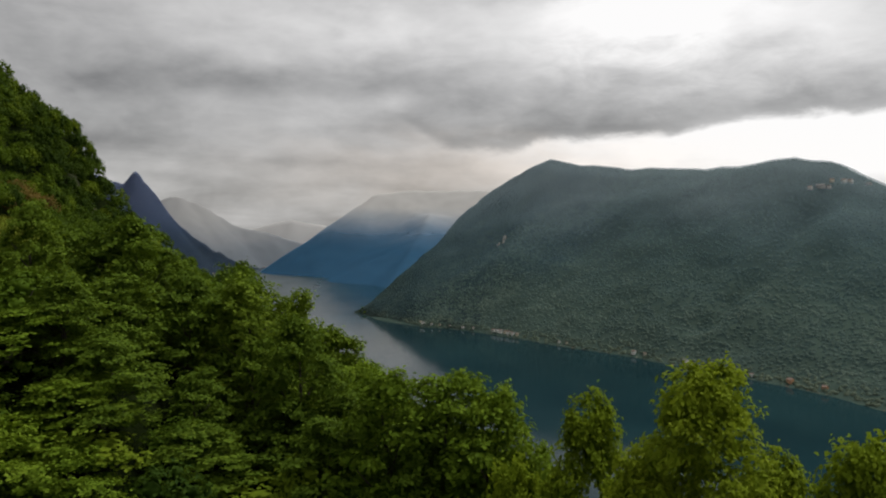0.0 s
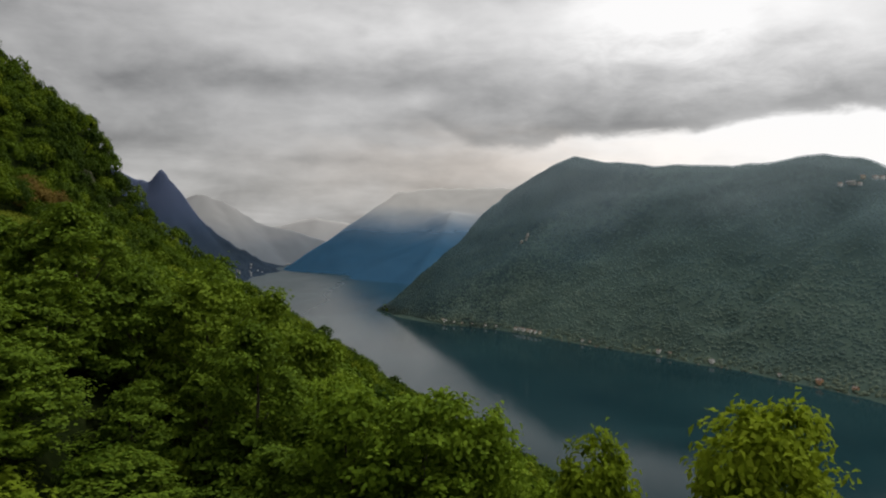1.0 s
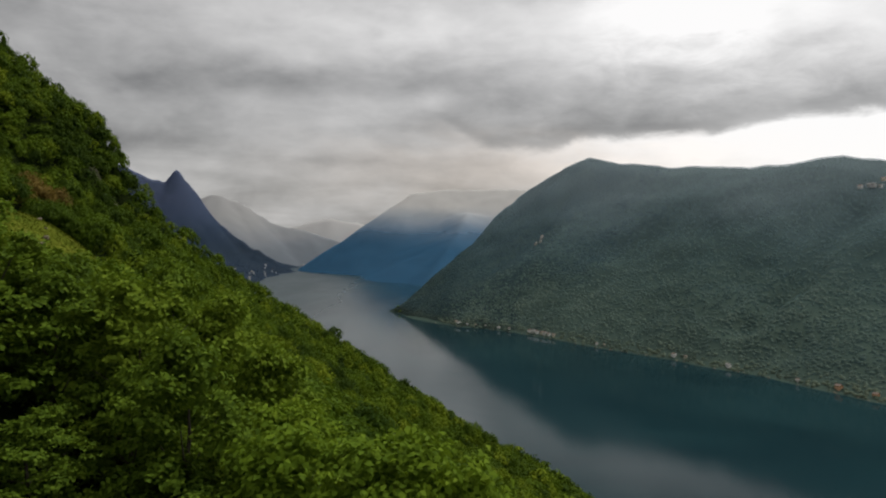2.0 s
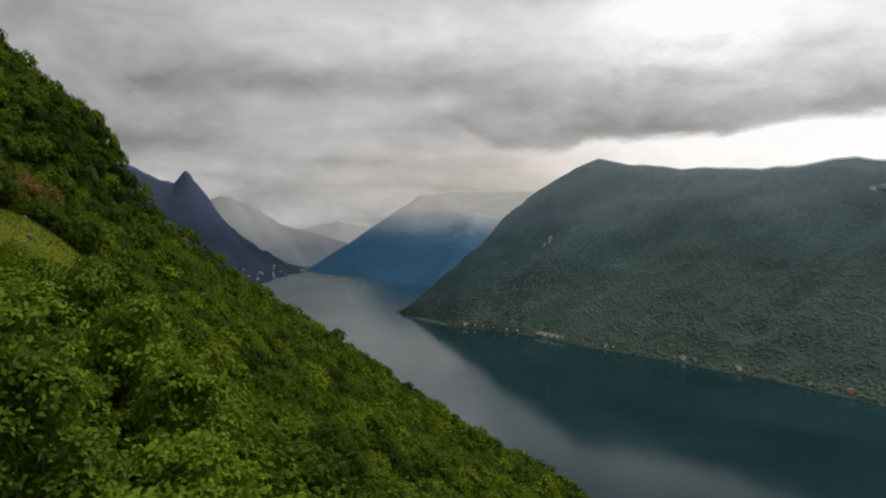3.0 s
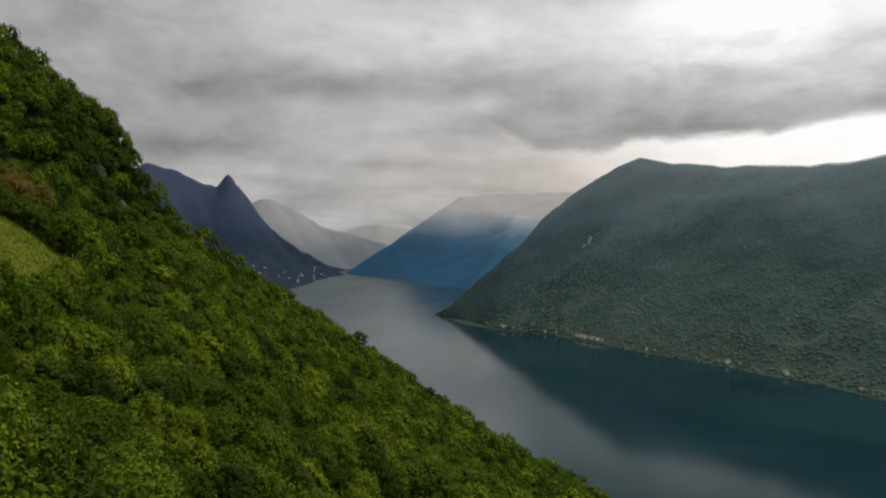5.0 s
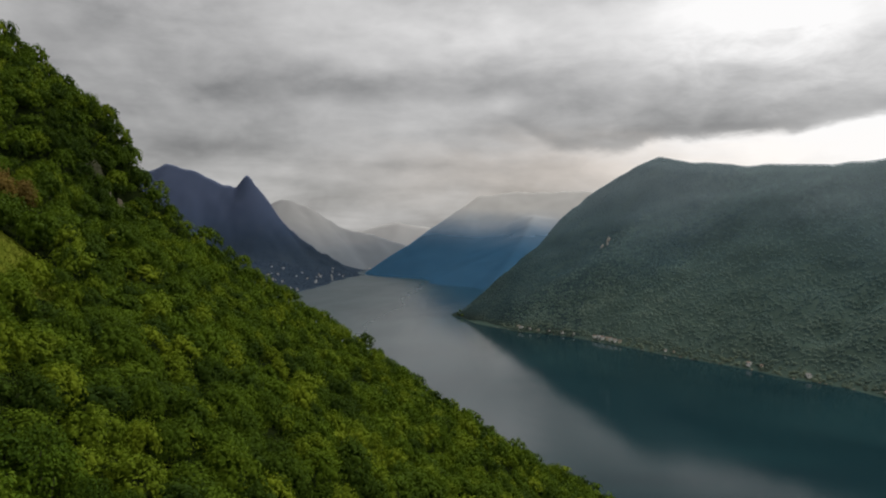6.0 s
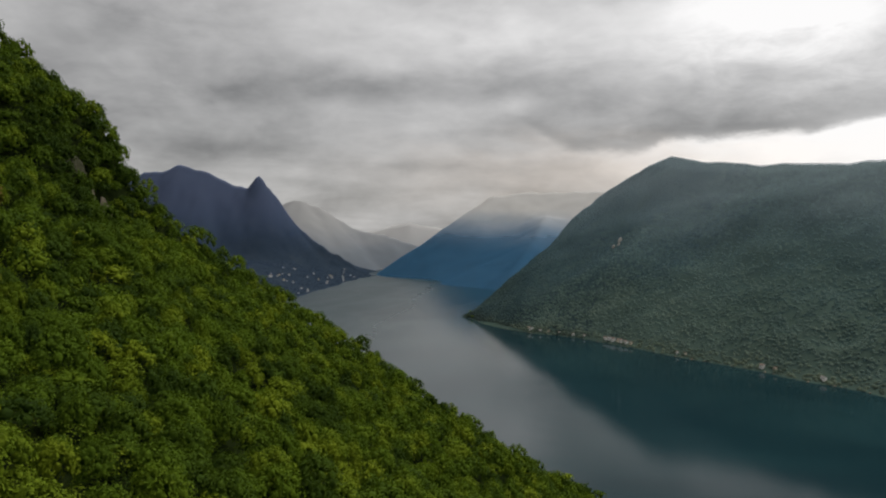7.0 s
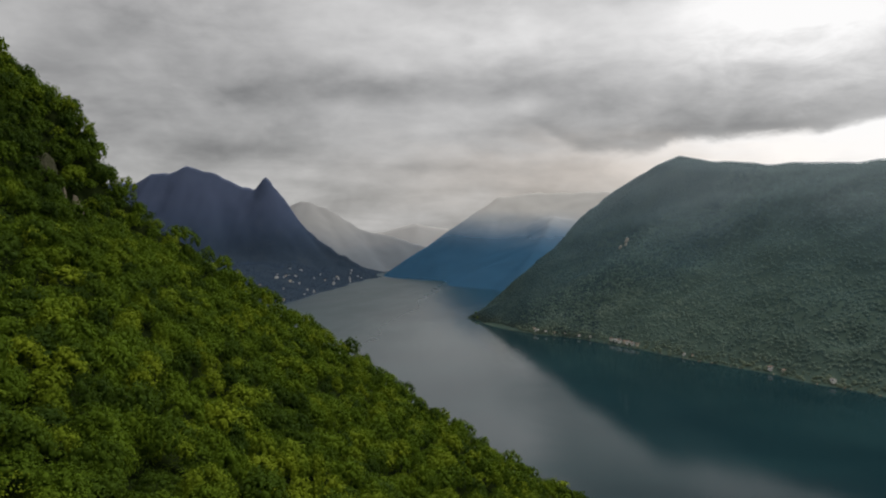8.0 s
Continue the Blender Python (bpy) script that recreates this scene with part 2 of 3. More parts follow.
def value_noise(x, y, seed=0):
    """Smooth noise of unit cell, -1 to 1."""
    t = lattice(seed)
    i, j = np.floor(x).astype(int), np.floor(y).astype(int)
    u, v = x - i, y - j
    u, v = u * u * (3 - 2 * u), v * v * (3 - 2 * v)
    at = lambda a, b: t[a % 64, b % 64]
    return 2 * ((at(i, j) * (1 - u) + at(i + 1, j) * u) * (1 - v) + (at(i, j + 1) * (1 - u) + at(i + 1, j + 1) * u) * v) - 1


def fractal(x, y, size, seed=0, octaves=4):
    total = 0
    for o in range(octaves):
        total = total + value_noise(x / size * 2**o, y / size * 2**o, seed + o) / 2**o
    return total


def grid(name, xs, ys, height, mat):
    """A height field on a grid."""
    gx, gy = np.meshgrid(xs, ys)
    verts = np.stack([gx, gy, height(gx, gy)], -1).reshape(-1, 3)
    n, m = len(xs), len(ys)
    a = (np.arange(m - 1)[:, None] * n + np.arange(n - 1)).ravel()
    return np_mesh(name, verts, np.stack([a, a + 1, a + n + 1, a + n], -1), mat, True)


# ---- the hillside under the camera ----
TREE = 9.0


def bulge(x, y, cx, cy, wx, wy):
    return np.exp(-(((x - cx) / wx) ** 2) - ((y - cy) / wy) ** 2)


def canopy(x, y):
    """The height of the tree tops on the near slope."""
    c = 161.8 - 0.62 * (x + 40) - 0.20 * (y - 205) + 0.007 * (y - 250)
    # the crag, its front, and the edge behind which the slope falls away
    crag = 50.7 * smooth(-x, 150.3, 183) + 0.264 * soft_over(-178 - x, 6)
    c = c + crag * (0.38 + 0.62 * smooth(y, 272, 439)) - 0.75 * smooth(y, 330, 430)
    edge = 494.5 - 109.9 * smooth(-x, 153.9, 169.6)
    c = c - 1.62 * soft_over(y - edge, 8)
    c = c + 9.3 * bulge(x, y, -168, 322, 14, 20) + 8.3 * bulge(x, y, -103, 262, 16, 16) + 5.7 * bulge(x, y, -146, 290, 14, 30)
    c = c + 5.0 * bulge(x, y, -180, 389, 8, 9) - 3.5 * bulge(x, y, -160, 347, 6, 9)
    # the spur that the camera passes, its row of trees and the hollow behind them
    knoll = 21.2 * (1 - smooth(y, 72, 128)) * smooth(y, 26, 46) * (1 - smooth(x, 4, 26)) * smooth(x, -50, -20)
    knob = 22 * bulge(x, y, 9, 24, 6.5, 7)
    row = 4.5 * bulge(x, y, 0.5, 41, 4.5, 5) - 3.5 * bulge(x, y, -14.5, 45.5, 6, 4)
    bench = 8 * bulge(x, y, -99, 196, 17, 22)
    return c + knoll + knob + row + bench


def slope(x, y):
    return np.maximum(canopy(x, y) - TREE + 2.2 * fractal(x, y, 42, 5, 3), -6)


near_xs, near_ys = np.arange(-420, 330, 5.0), np.arange(-160, 760, 5.0)
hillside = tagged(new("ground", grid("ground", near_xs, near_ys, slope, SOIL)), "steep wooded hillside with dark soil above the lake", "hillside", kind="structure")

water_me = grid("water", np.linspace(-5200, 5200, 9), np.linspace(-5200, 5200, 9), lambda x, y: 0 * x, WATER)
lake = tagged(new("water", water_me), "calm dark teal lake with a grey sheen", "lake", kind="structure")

# ---- the mountain across the lake ----
TIP = np.array([-200.0, 1881.0])
ALONG, INLAND = np.array([0.557, -0.830]), np.array([0.830, 0.557])


def across(s, t):
    """The height of the far shore's mountain, s along the shore from the headland, t inland."""
    coast = np.interp(s, [-300, 0, 120, 218, 300, 361, 440, 537, 675, 831, 974, 1091, 1165, 1239, 1600], [0, 0, -15, -18, -10, 22, 34, 46, 48, 57, 58, 42, 34, 10, -60]) + 4 * fractal(s, t * 0, 90, 41, 3)
    t = (t - coast) / (590 - coast) * 590
    ridge = np.interp(s, [-400, -200, -105, -40, 30, 150, 330, 550, 660, 768, 850, 945, 1300, 2000], [60, 250, 345, 380, 404, 385, 360, 335, 337, 350, 334, 285, 230, 120])
    shape = np.interp(t / 590, [-1, 0, 0.13, 0.43, 0.67, 0.88, 1.0, 1.12, 1.6, 2.4], [-0.4, 0, 0.13, 0.42, 0.72, 0.94, 1.0, 0.97, 0.6, 0.1])
    nose = smooth(s + 0.21 * t, -95, -5)
    gully = 1 + 0.10 * fractal(s, t * 0.35, 160, 21, 3) * smooth(t, 20, 200) * (1 - 0.8 * smooth(t, 380, 560))
    z = ridge * shape * gully * nose - 4 * (1 - nose)
    rib = 17 * np.exp(-(((s - 945) / 26) ** 2)) - 20 * np.exp(-(((s - 890) / 24) ** 2)) - 9 * np.exp(-(((s - 470 - 0.2 * t) / 22) ** 2)) - 8 * np.exp(-(((s - 180 + 0.1 * t) / 20) ** 2))
    z = z + rib * smooth(t, 30, 120) * (1 - smooth(t, 380, 520))
    return z + 6.5 * fractal(s, t, 70, 31, 3) * smooth(t, 0, 60) * (1 - 0.75 * smooth(t, 420, 570)) * nose


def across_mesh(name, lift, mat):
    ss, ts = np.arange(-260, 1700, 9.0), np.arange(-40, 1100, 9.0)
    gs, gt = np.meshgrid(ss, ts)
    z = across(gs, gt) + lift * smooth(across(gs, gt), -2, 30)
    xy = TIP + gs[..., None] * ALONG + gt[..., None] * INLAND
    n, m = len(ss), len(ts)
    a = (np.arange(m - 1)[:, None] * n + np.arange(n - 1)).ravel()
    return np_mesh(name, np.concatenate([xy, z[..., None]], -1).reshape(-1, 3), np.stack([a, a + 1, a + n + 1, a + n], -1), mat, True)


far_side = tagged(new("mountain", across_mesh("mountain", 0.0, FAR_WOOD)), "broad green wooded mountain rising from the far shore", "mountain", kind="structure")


def massif(name, ridges, steep, box, label, seed, mat=DISTANT, step=26.0, rough=14, apron=None, haze=None):
    """A mountain that falls off on both sides of its ridge lines, given as points x, y, z."""
    def height(x, y):
        z = np.full(x.shape, -80.0)
        for own, line in ridges:
            arm = np.full(x.shape, -80.0)
            for (ax, ay, az), (bx, by, bz) in zip(line, line[1:]):
                dx, dy = bx - ax, by - ay
                u = np.clip(((x - ax) * dx + (y - ay) * dy) / (dx * dx + dy * dy), 0, 1)
                arm = np.maximum(arm, az + u * (bz - az) - own * steep * np.hypot(x - ax - u * dx, y - ay - u * dy))
            apart = np.abs(z - arm)
            z = np.maximum(z, arm) + 16 * np.exp(-apart / 16) * smooth(np.maximum(z, arm), -60, 0) * (1 - smooth(np.maximum(z, arm), 340, 420))
        if apron is not None:
            low = apron(x, y)
            z = np.maximum(z, low) + 22 * np.exp(-np.abs(z - low) / 26) * smooth(low, -5, 30)
        return z + (rough * fractal(x, y, 240, seed, 4) + 2.5 * value_noise(x / 34, y / 34, seed + 9)) * smooth(z, -20, 90)
    x0, x1, y0, y1 = box
    me = grid(name, np.arange(x0, x1, step), np.arange(y0, y1, step), height, mat)
    tagged(new(name, me), label, "mountain", kind="structure")
    # a tinted skin just above the slope stands in for distance haze
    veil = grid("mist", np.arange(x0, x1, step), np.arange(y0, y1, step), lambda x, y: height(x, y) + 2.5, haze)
    tagged(new("mist", veil), "tinted skin for painted haze over the " + label.split(" with ")[0].split(" above ")[0], "mist", kind="structure")
    return height


def town_ground(x, y):
    """The gentle ground between the pointed mountain and the water."""
    shore = np.interp(y, [1500, 2195, 2842, 3309, 3700, 3900], [-760, -800, -857, -904, -905, -1000]) + 12 * fractal(y, y * 0, 160, 91, 3)
    return np.minimum(0.24 * (shore - x) - 1, 80)


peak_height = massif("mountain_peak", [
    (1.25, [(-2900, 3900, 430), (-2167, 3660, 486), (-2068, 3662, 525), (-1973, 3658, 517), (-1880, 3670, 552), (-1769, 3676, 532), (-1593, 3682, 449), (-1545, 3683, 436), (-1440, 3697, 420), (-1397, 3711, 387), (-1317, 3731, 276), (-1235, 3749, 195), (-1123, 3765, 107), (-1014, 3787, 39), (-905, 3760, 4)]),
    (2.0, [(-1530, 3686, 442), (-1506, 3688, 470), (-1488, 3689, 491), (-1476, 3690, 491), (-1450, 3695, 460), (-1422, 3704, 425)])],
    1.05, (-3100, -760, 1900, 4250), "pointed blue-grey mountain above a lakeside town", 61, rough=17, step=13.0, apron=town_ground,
    haze=painted_haze("violet_haze", (0.09, 0.17, 0.38), (0.20, 0.25, 0.43), 60, 420, 0.07, 0.34, 90))
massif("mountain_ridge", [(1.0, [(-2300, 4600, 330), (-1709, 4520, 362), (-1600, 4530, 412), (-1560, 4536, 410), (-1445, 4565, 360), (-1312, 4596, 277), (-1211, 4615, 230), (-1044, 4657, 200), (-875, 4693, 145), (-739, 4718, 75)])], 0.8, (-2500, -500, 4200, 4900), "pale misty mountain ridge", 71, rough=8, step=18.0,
    haze=painted_haze("grey_haze", (0.34, 0.38, 0.43), (0.47, 0.47, 0.47), 20, 330, 0.50, 0.84, 120))
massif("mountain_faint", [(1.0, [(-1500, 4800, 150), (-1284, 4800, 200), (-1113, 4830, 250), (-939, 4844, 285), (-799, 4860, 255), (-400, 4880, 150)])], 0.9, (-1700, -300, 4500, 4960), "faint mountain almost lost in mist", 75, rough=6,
    haze=painted_haze("pale_haze", (0.48, 0.50, 0.53), (0.56, 0.555, 0.55), 20, 240, 0.75, 0.96, 60))
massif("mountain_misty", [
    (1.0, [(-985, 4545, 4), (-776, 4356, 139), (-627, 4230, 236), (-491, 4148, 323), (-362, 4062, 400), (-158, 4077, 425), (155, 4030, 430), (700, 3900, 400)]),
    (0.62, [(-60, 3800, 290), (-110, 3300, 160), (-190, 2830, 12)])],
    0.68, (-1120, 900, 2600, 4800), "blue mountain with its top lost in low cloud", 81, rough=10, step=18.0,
    haze=painted_haze("blue_haze", (0.07, 0.24, 0.45), (0.63, 0.62, 0.60), 120, 350, 0.37, 0.95, 90))


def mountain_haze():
    """A tinted skin that stands in for thin haze on the slopes across the lake."""
    veil = across_mesh("mist", 5.0, painted_haze("thin_haze", (0.12, 0.27, 0.34), (0.26, 0.34, 0.38), 50, 340, 0.09, 0.49, 130))
    tagged(new("mist", veil), "blue-green tinted skin for painted haze on the wooded mountain", "mist", kind="structure")


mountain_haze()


# ---- trees ----
def leaf_quads(rng, centres, normals, length, width):
    """A folded leaf at each centre, facing about its normal."""
    n = len(centres)
    nor = normals / np.linalg.norm(normals, axis=1, keepdims=True) + rng.normal(0, 0.26, (n, 3))
    nor /= np.linalg.norm(nor, axis=1, keepdims=True)
    ax = np.cross(nor, rng.normal(0, 1, (n, 3)))
    ax /= np.linalg.norm(ax, axis=1, keepdims=True)
    side = np.cross(nor, ax)
    L, W = length * rng.uniform(0.7, 1.3, (n, 1)), width * rng.uniform(0.7, 1.3, (n, 1))
    droop = -nor * L * 0.18
    v = np.stack([centres - ax * L / 2 + droop, centres + side * W / 2, centres + ax * L / 2 + droop, centres - side * W / 2], 1)
    return v.reshape(-1, 3), np.arange(4 * n).reshape(-1, 4)


def ball_points(rng, n):
    p = rng.normal(0, 1, (n, 3))
    return p / np.linalg.norm(p, axis=1, keepdims=True)


ICO = bmesh.new()
bmesh.ops.create_icosphere(ICO, subdivisions=1, radius=1.0)
ICO_V, ICO_F = np.array([v.co[:] for v in ICO.verts]), np.array([[v.index for v in f.verts] for f in ICO.faces])
ICO.free()


def crown_arrays(seed, radius, height, boughs, sprays, length, flat=0.55, low=-0.35, base=0.12, lump=(0.30, 0.46), narrow=1.0, core=1.0):
    """A crown of rounded boughs with a dark core and leaf sprays on the outside of each; all faces three-sided."""
    own = np.random.default_rng(seed)
    vs, fs, first, at, out = [], [], 0, [], []
    mid_z, half = height * (base + 1) / 2, height * (1 - base) / 2
    for k in range(boughs):
        up = low + (0.97 - low) * (k + 0.5) / boughs
        a = k * 2.4 + own.uniform(-0.5, 0.5)
        ring = math.sqrt(max(0.0, 1 - up * up)) * (1 - (1 - narrow) * max(0.0, up))
        size = radius * own.uniform(*lump)
        reach = own.uniform(0.82, 1.12)
        mid = np.array([(radius - size * 0.8) * ring * math.cos(a) * reach, (radius - size * 0.8) * ring * math.sin(a) * reach, mid_z + (half - size * 0.75) * up * own.uniform(0.9, 1.06)])
        vs.append(mid + ICO_V * size * core * own.uniform(0.3, 0.62, (len(ICO_V), 1)))
        fs.append(ICO_F + first)
        first += len(ICO_V)
        d = ball_points(own, sprays)
        d[:, 2] = np.where(d[:, 2] < -0.3, -d[:, 2], d[:, 2])
        away = np.array([ring * math.cos(a), ring * math.sin(a), up * 0.8])
        d = np.where((d @ away < -0.3)[:, None], -d, d)
        at.append(mid + d * size * own.uniform(0.72, 1.24, (sprays, 1)) * (1, 1, 0.9))
        out.append(d + away * 0.4 + (0, 0, flat) + own.normal(0, 0.12, d.shape))
    v, q = leaf_quads(own, np.concatenate(at), np.concatenate(out), length, length * 0.62)
    vs.append(v)
    fs += [q[:, [0, 1, 2]] + first, q[:, [0, 2, 3]] + first]
    return np.concatenate(vs), np.concatenate(fs)


def leafy_crown(seed, radius, height, boughs, clumps, leaves, spread, length, clear):
    """A near crown: sprays of single leaves round the ends of its boughs, with gaps between them."""
    own = np.random.default_rng(seed)
    centres, ways = [], []
    bare = height * clear
    for k in range(boughs):
        f = (k + 0.5) / boughs
        a = k * 2.4 + own.uniform(-0.4, 0.4)
        r = radius * 0.70 * math.sin(math.pi * min(0.97, 0.30 + 0.68 * f)) ** 0.7 * own.uniform(0.45, 1.15)
        mid = np.array([r * math.cos(a), r * math.sin(a), bare + (height - bare) * (0.06 + 0.84 * f)])
        size = radius * own.uniform(0.28, 0.46) * (1.05 - 0.35 * f)
        d = ball_points(own, clumps)
        d[:, 2] = np.abs(d[:, 2]) - 0.3
        centres.append(mid + d * size * own.uniform(0.6, 1.15, (clumps, 1)))
        ways.append(d)
    c, w = np.concatenate(centres), np.concatenate(ways)
    at = np.repeat(c, leaves, 0) + own.normal(0, spread, (len(c) * leaves, 3)) * (1, 1, 0.55)
    nor = np.repeat(w, leaves, 0) * 0.7 + (0, 0, 0.7) + own.normal(0, 0.22, at.shape)
    v, q = leaf_quads(own, at, nor, length, length * 0.64)
    v[:, 2] *= height / v[:, 2].max()
    return v, q


def tube(points, radii, sides=6):
    verts, faces = [], []
    for k, (p, r) in enumerate(zip(points, radii)):
        for i in range(sides):
            a = 2 * math.pi * i / sides
            verts.append((p[0] + r * math.cos(a), p[1] + r * math.sin(a), p[2]))
            if k:
                b, j = (k - 1) * sides, (i + 1) % sides
                faces.append((b + i, b + j, b + sides + j, b + sides + i))
    return verts, faces


def wood_arrays(seed, radius, height, limbs):
    """A tapered, slightly bent trunk, and its limbs."""
    rng = np.random.default_rng(seed + 900)
    bend = rng.normal(0, 0.13, (6, 2)).cumsum(0)
    hs = np.linspace(0, height * 0.72, 6)
    trunk = [(bend[k, 0], bend[k, 1], hs[k]) for k in range(6)]
    tv, tf = tube(trunk, np.linspace(0.2, 0.04, 6) * height / 9, 7)
    lv, lf = [], []
    for k in range(limbs):
        f = 0.25 + 0.65 * k / limbs
        root = np.array(trunk[min(5, int(f * 5) )])
        a = k * 2.4 + rng.uniform(-0.4, 0.4)
        reach = radius * rng.uniform(0.6, 0.95) * (1.05 - 0.5 * f)
        tip = root + np.array([math.cos(a) * reach, math.sin(a) * reach, height * rng.uniform(0.12, 0.25)])
        mid = (root + tip) / 2 + (0, 0, -0.25)
        v, q = tube([root, mid, tip], [0.075 * height / 9, 0.05 * height / 9, 0.015], 5)
        lf += [tuple(i + len(lv) for i in face) for face in q]
        lv += v
    return tv + lv, [tuple(i for i in face) for face in tf] + [tuple(i + len(tv) for i in face) for face in lf]


def tree_kind(seed, radius, height, boughs, sprays, length, limbs, leaf, **shape):
    if "clumps" in shape:
        v, f = leafy_crown(seed, radius, height, boughs, leaves=sprays, length=length, **shape)
    else:
        v, f = crown_arrays(seed, radius, height, boughs, sprays, length, **shape)
        v[:, 2] *= height / v[:, 2].max()
    tv, tf = wood_arrays(seed, radius, height, limbs)
    return [("crown", np_mesh("crown", v, f, leaf)), ("trunk", np_mesh("trunk", tv, tf, BARK, True))]


def tree(meshes, label, group):
    root = tagged(new("tree"), label, "tree", group)
    for name, me in meshes:
        part(name, me, root)
    return root


rng = np.random.default_rng(11)


def sites(x0, x1, y0, y1, gap):
    """Jittered places on the slope."""
    xs, ys = np.meshgrid(np.arange(x0, x1, gap), np.arange(y0, y1, gap))
    xs = xs + (np.arange(xs.shape[0]) % 2)[:, None] * gap / 2
    p = np.stack([xs.ravel(), ys.ravel()], 1)
    return p + rng.uniform(-0.36, 0.36, p.shape) * gap


MEADOW = (-97.0, 190.0, 16.0, 26.0)


RUSSET = ((-130.0, 241.0), (-137.0, 249.0), (-131.0, 252.0))
CRAGS = ((-157.4, 351.0, 3.4), (-155.0, 345.5, 2.4), (-160.5, 346.0, 2.2))
CLIFFS = ((-163.5, 341.0, 6.0), (-161.5, 334.0, 4.5))


def in_meadow(x, y):
    """Open ground: the meadow, and where other things stand."""
    if ((x - MEADOW[0]) / MEADOW[2]) ** 2 + ((y - MEADOW[1]) / MEADOW[3]) ** 2 < 1:
        return True
    return any(math.hypot(x - a, y - b) < 7.5 for a, b in RUSSET) or any(math.hypot(x - a, y - b) < r * 1.5 for a, b, r in CRAGS) or any(math.hypot(x - a, y - b) < r * 0.6 for a, b, r in CLIFFS)


hi = [tree_kind(100 + k, 3.4 + 0.35 * (k % 3), 9.0, 24, 27, 0.27, 9, LEAF, clumps=14, spread=0.24, clear=0.02) for k in range(5)]
fresh = [tree_kind(120 + k, 3.4 + 0.3 * k, 9.0, 24, 30, 0.25, 9, LEAF_FRESH, clumps=14, spread=0.24, clear=0.02) for k in range(3)]
slim = [tree_kind(150 + k, 2.7, 13.0, 36, 30, 0.155, 16, LEAF_YOUNG, clumps=20, spread=0.14, clear=0.42) for k in range(3)]
lo = [tree_kind(200 + k, 3.6 + 0.4 * (k % 3), 10.0, 28, 40, 0.50, 6, LEAF_MID, lump=(0.20, 0.40), narrow=(1.0, 0.45, 0.8)[k % 3], core=0.6) for k in range(7)]
shrubs = [tree_kind(250 + k, 2.2, 3.4, 10, 60, 0.30, 4, LEAF_MID) for k in range(3)]


def plant(meshes, x, y, wide, label, group, top, kind="tree"):
    """Sets a tree on the slope; top: the height that it reaches."""
    foot = float(slope(np.array(x), np.array(y))) - 0.3
    high = max(v.co.z for v in meshes[0][1].vertices)
    root = tree(meshes, label, group)
    root.matrix_basis = pose(x, y, foot, rng.uniform(-4, 4), rng.uniform(-4, 4), rng.uniform(0, 360)) @ Matrix.Diagonal((wide, wide, max(0.35, (top - foot) / high), 1))
    if kind != "tree":
        root.name = kind
        tagged(root, category=kind)
    return root


def tops(x, y):
    return float(canopy(np.array(x), np.array(y)))


for x, y, top, wide, kind in ((7.45, 26.6, 196.3, 1.15, 0), (5.6, 28.0, 194.6, 1.0, 1), (10.9, 25.2, 193.3, 1.0, 1), (12.7, 25.4, 193.9, 1.15, 2), (14.4, 25.8, 193.6, 1.1, 0), (3.4, 30.5, 191.6, 0.9, 2), (6.4, 27.2, 193.4, 0.9, 2)):
    plant(slim[kind], x, y, wide, "slender young broadleaf tree with bright leaves above the lake", "near trees", top)

for x, y, top, wide in ((4.4, 40.2, 190.4, 0.85), (2.6, 41.0, 192.6, 1.05), (0.2, 42.2, 193.0, 1.15), (-2.6, 42.4, 193.2, 1.15), (-5.4, 52.0, 191.8, 1.0), (-7.4, 57.0, 193.4, 1.1), (-10.6, 60.0, 195.8, 1.15), (-8.8, 48.4, 195.0, 1.0), (-13.0, 54.0, 197.2, 1.1), (-15.6, 66.0, 197.6, 1.1), (-19.8, 52.8, 201.0, 1.1), (-20.6, 77.0, 197.6, 1.1), (-18.6, 40.8, 192.0, 1.05), (-22.2, 42.0, 193.6, 1.1), (-20.0, 36.8, 191.6, 1.0), (-24.5, 39.0, 194.0, 1.1), (-17.2, 37.6, 190.4, 0.9)):
    plant(fresh[int(top * 10) % 3] if x > -6 or y < 44 else hi[int(top * 10) % 5], x, y, wide, "full leafy green broadleaf tree on the near slope", "near trees", top)

for x, y in sites(-38, 6, 28, 62, 4.8):
    hollow = 3.5 * float(bulge(x, y, -13.5, 38, 5, 8))
    plant(hi[rng.integers(5)], x, y, rng.uniform(0.75, 1.05), "full leafy green broadleaf tree on the near slope", "near trees", tops(x, y) + rng.uniform(-2.4, 0.2) - hollow)

for x, y in sites(-42, 7, 62, 100, 5.4):
    plant(lo[rng.integers(7)], x, y, rng.uniform(0.65, 1.0), "full leafy green broadleaf tree on the near slope", "near trees", tops(x, y) + rng.uniform(-1.8, 0.8))

for x, y in sites(-62, 16, 100, 142, 6.0):
    if not in_meadow(x, y):
        plant(lo[rng.integers(7)], x, y, rng.uniform(0.65, 1.05), "bright green broadleaf tree in the slope's wood", "slope trees", tops(x, y) + rng.uniform(-2.2, 2.2))

for x, y in sites(-34, 0, 27, 50, 4.0):
    plant(shrubs[rng.integers(3)], x, y, rng.uniform(0.9, 1.5), "low leafy shrub under the trees of the near slope", "near shrubs", tops(x, y) - TREE + rng.uniform(2.5, 5.5), "shrub")

russet = tree_kind(280, 4.6, 9.5, 16, 60, 0.6, 6, LEAF_BROWN)
for x, y in RUSSET:
    plant(russet, x, y, 1.3, "russet-brown broadleaf tree among the green wood", "russet trees", tops(x, y) + 3.5)


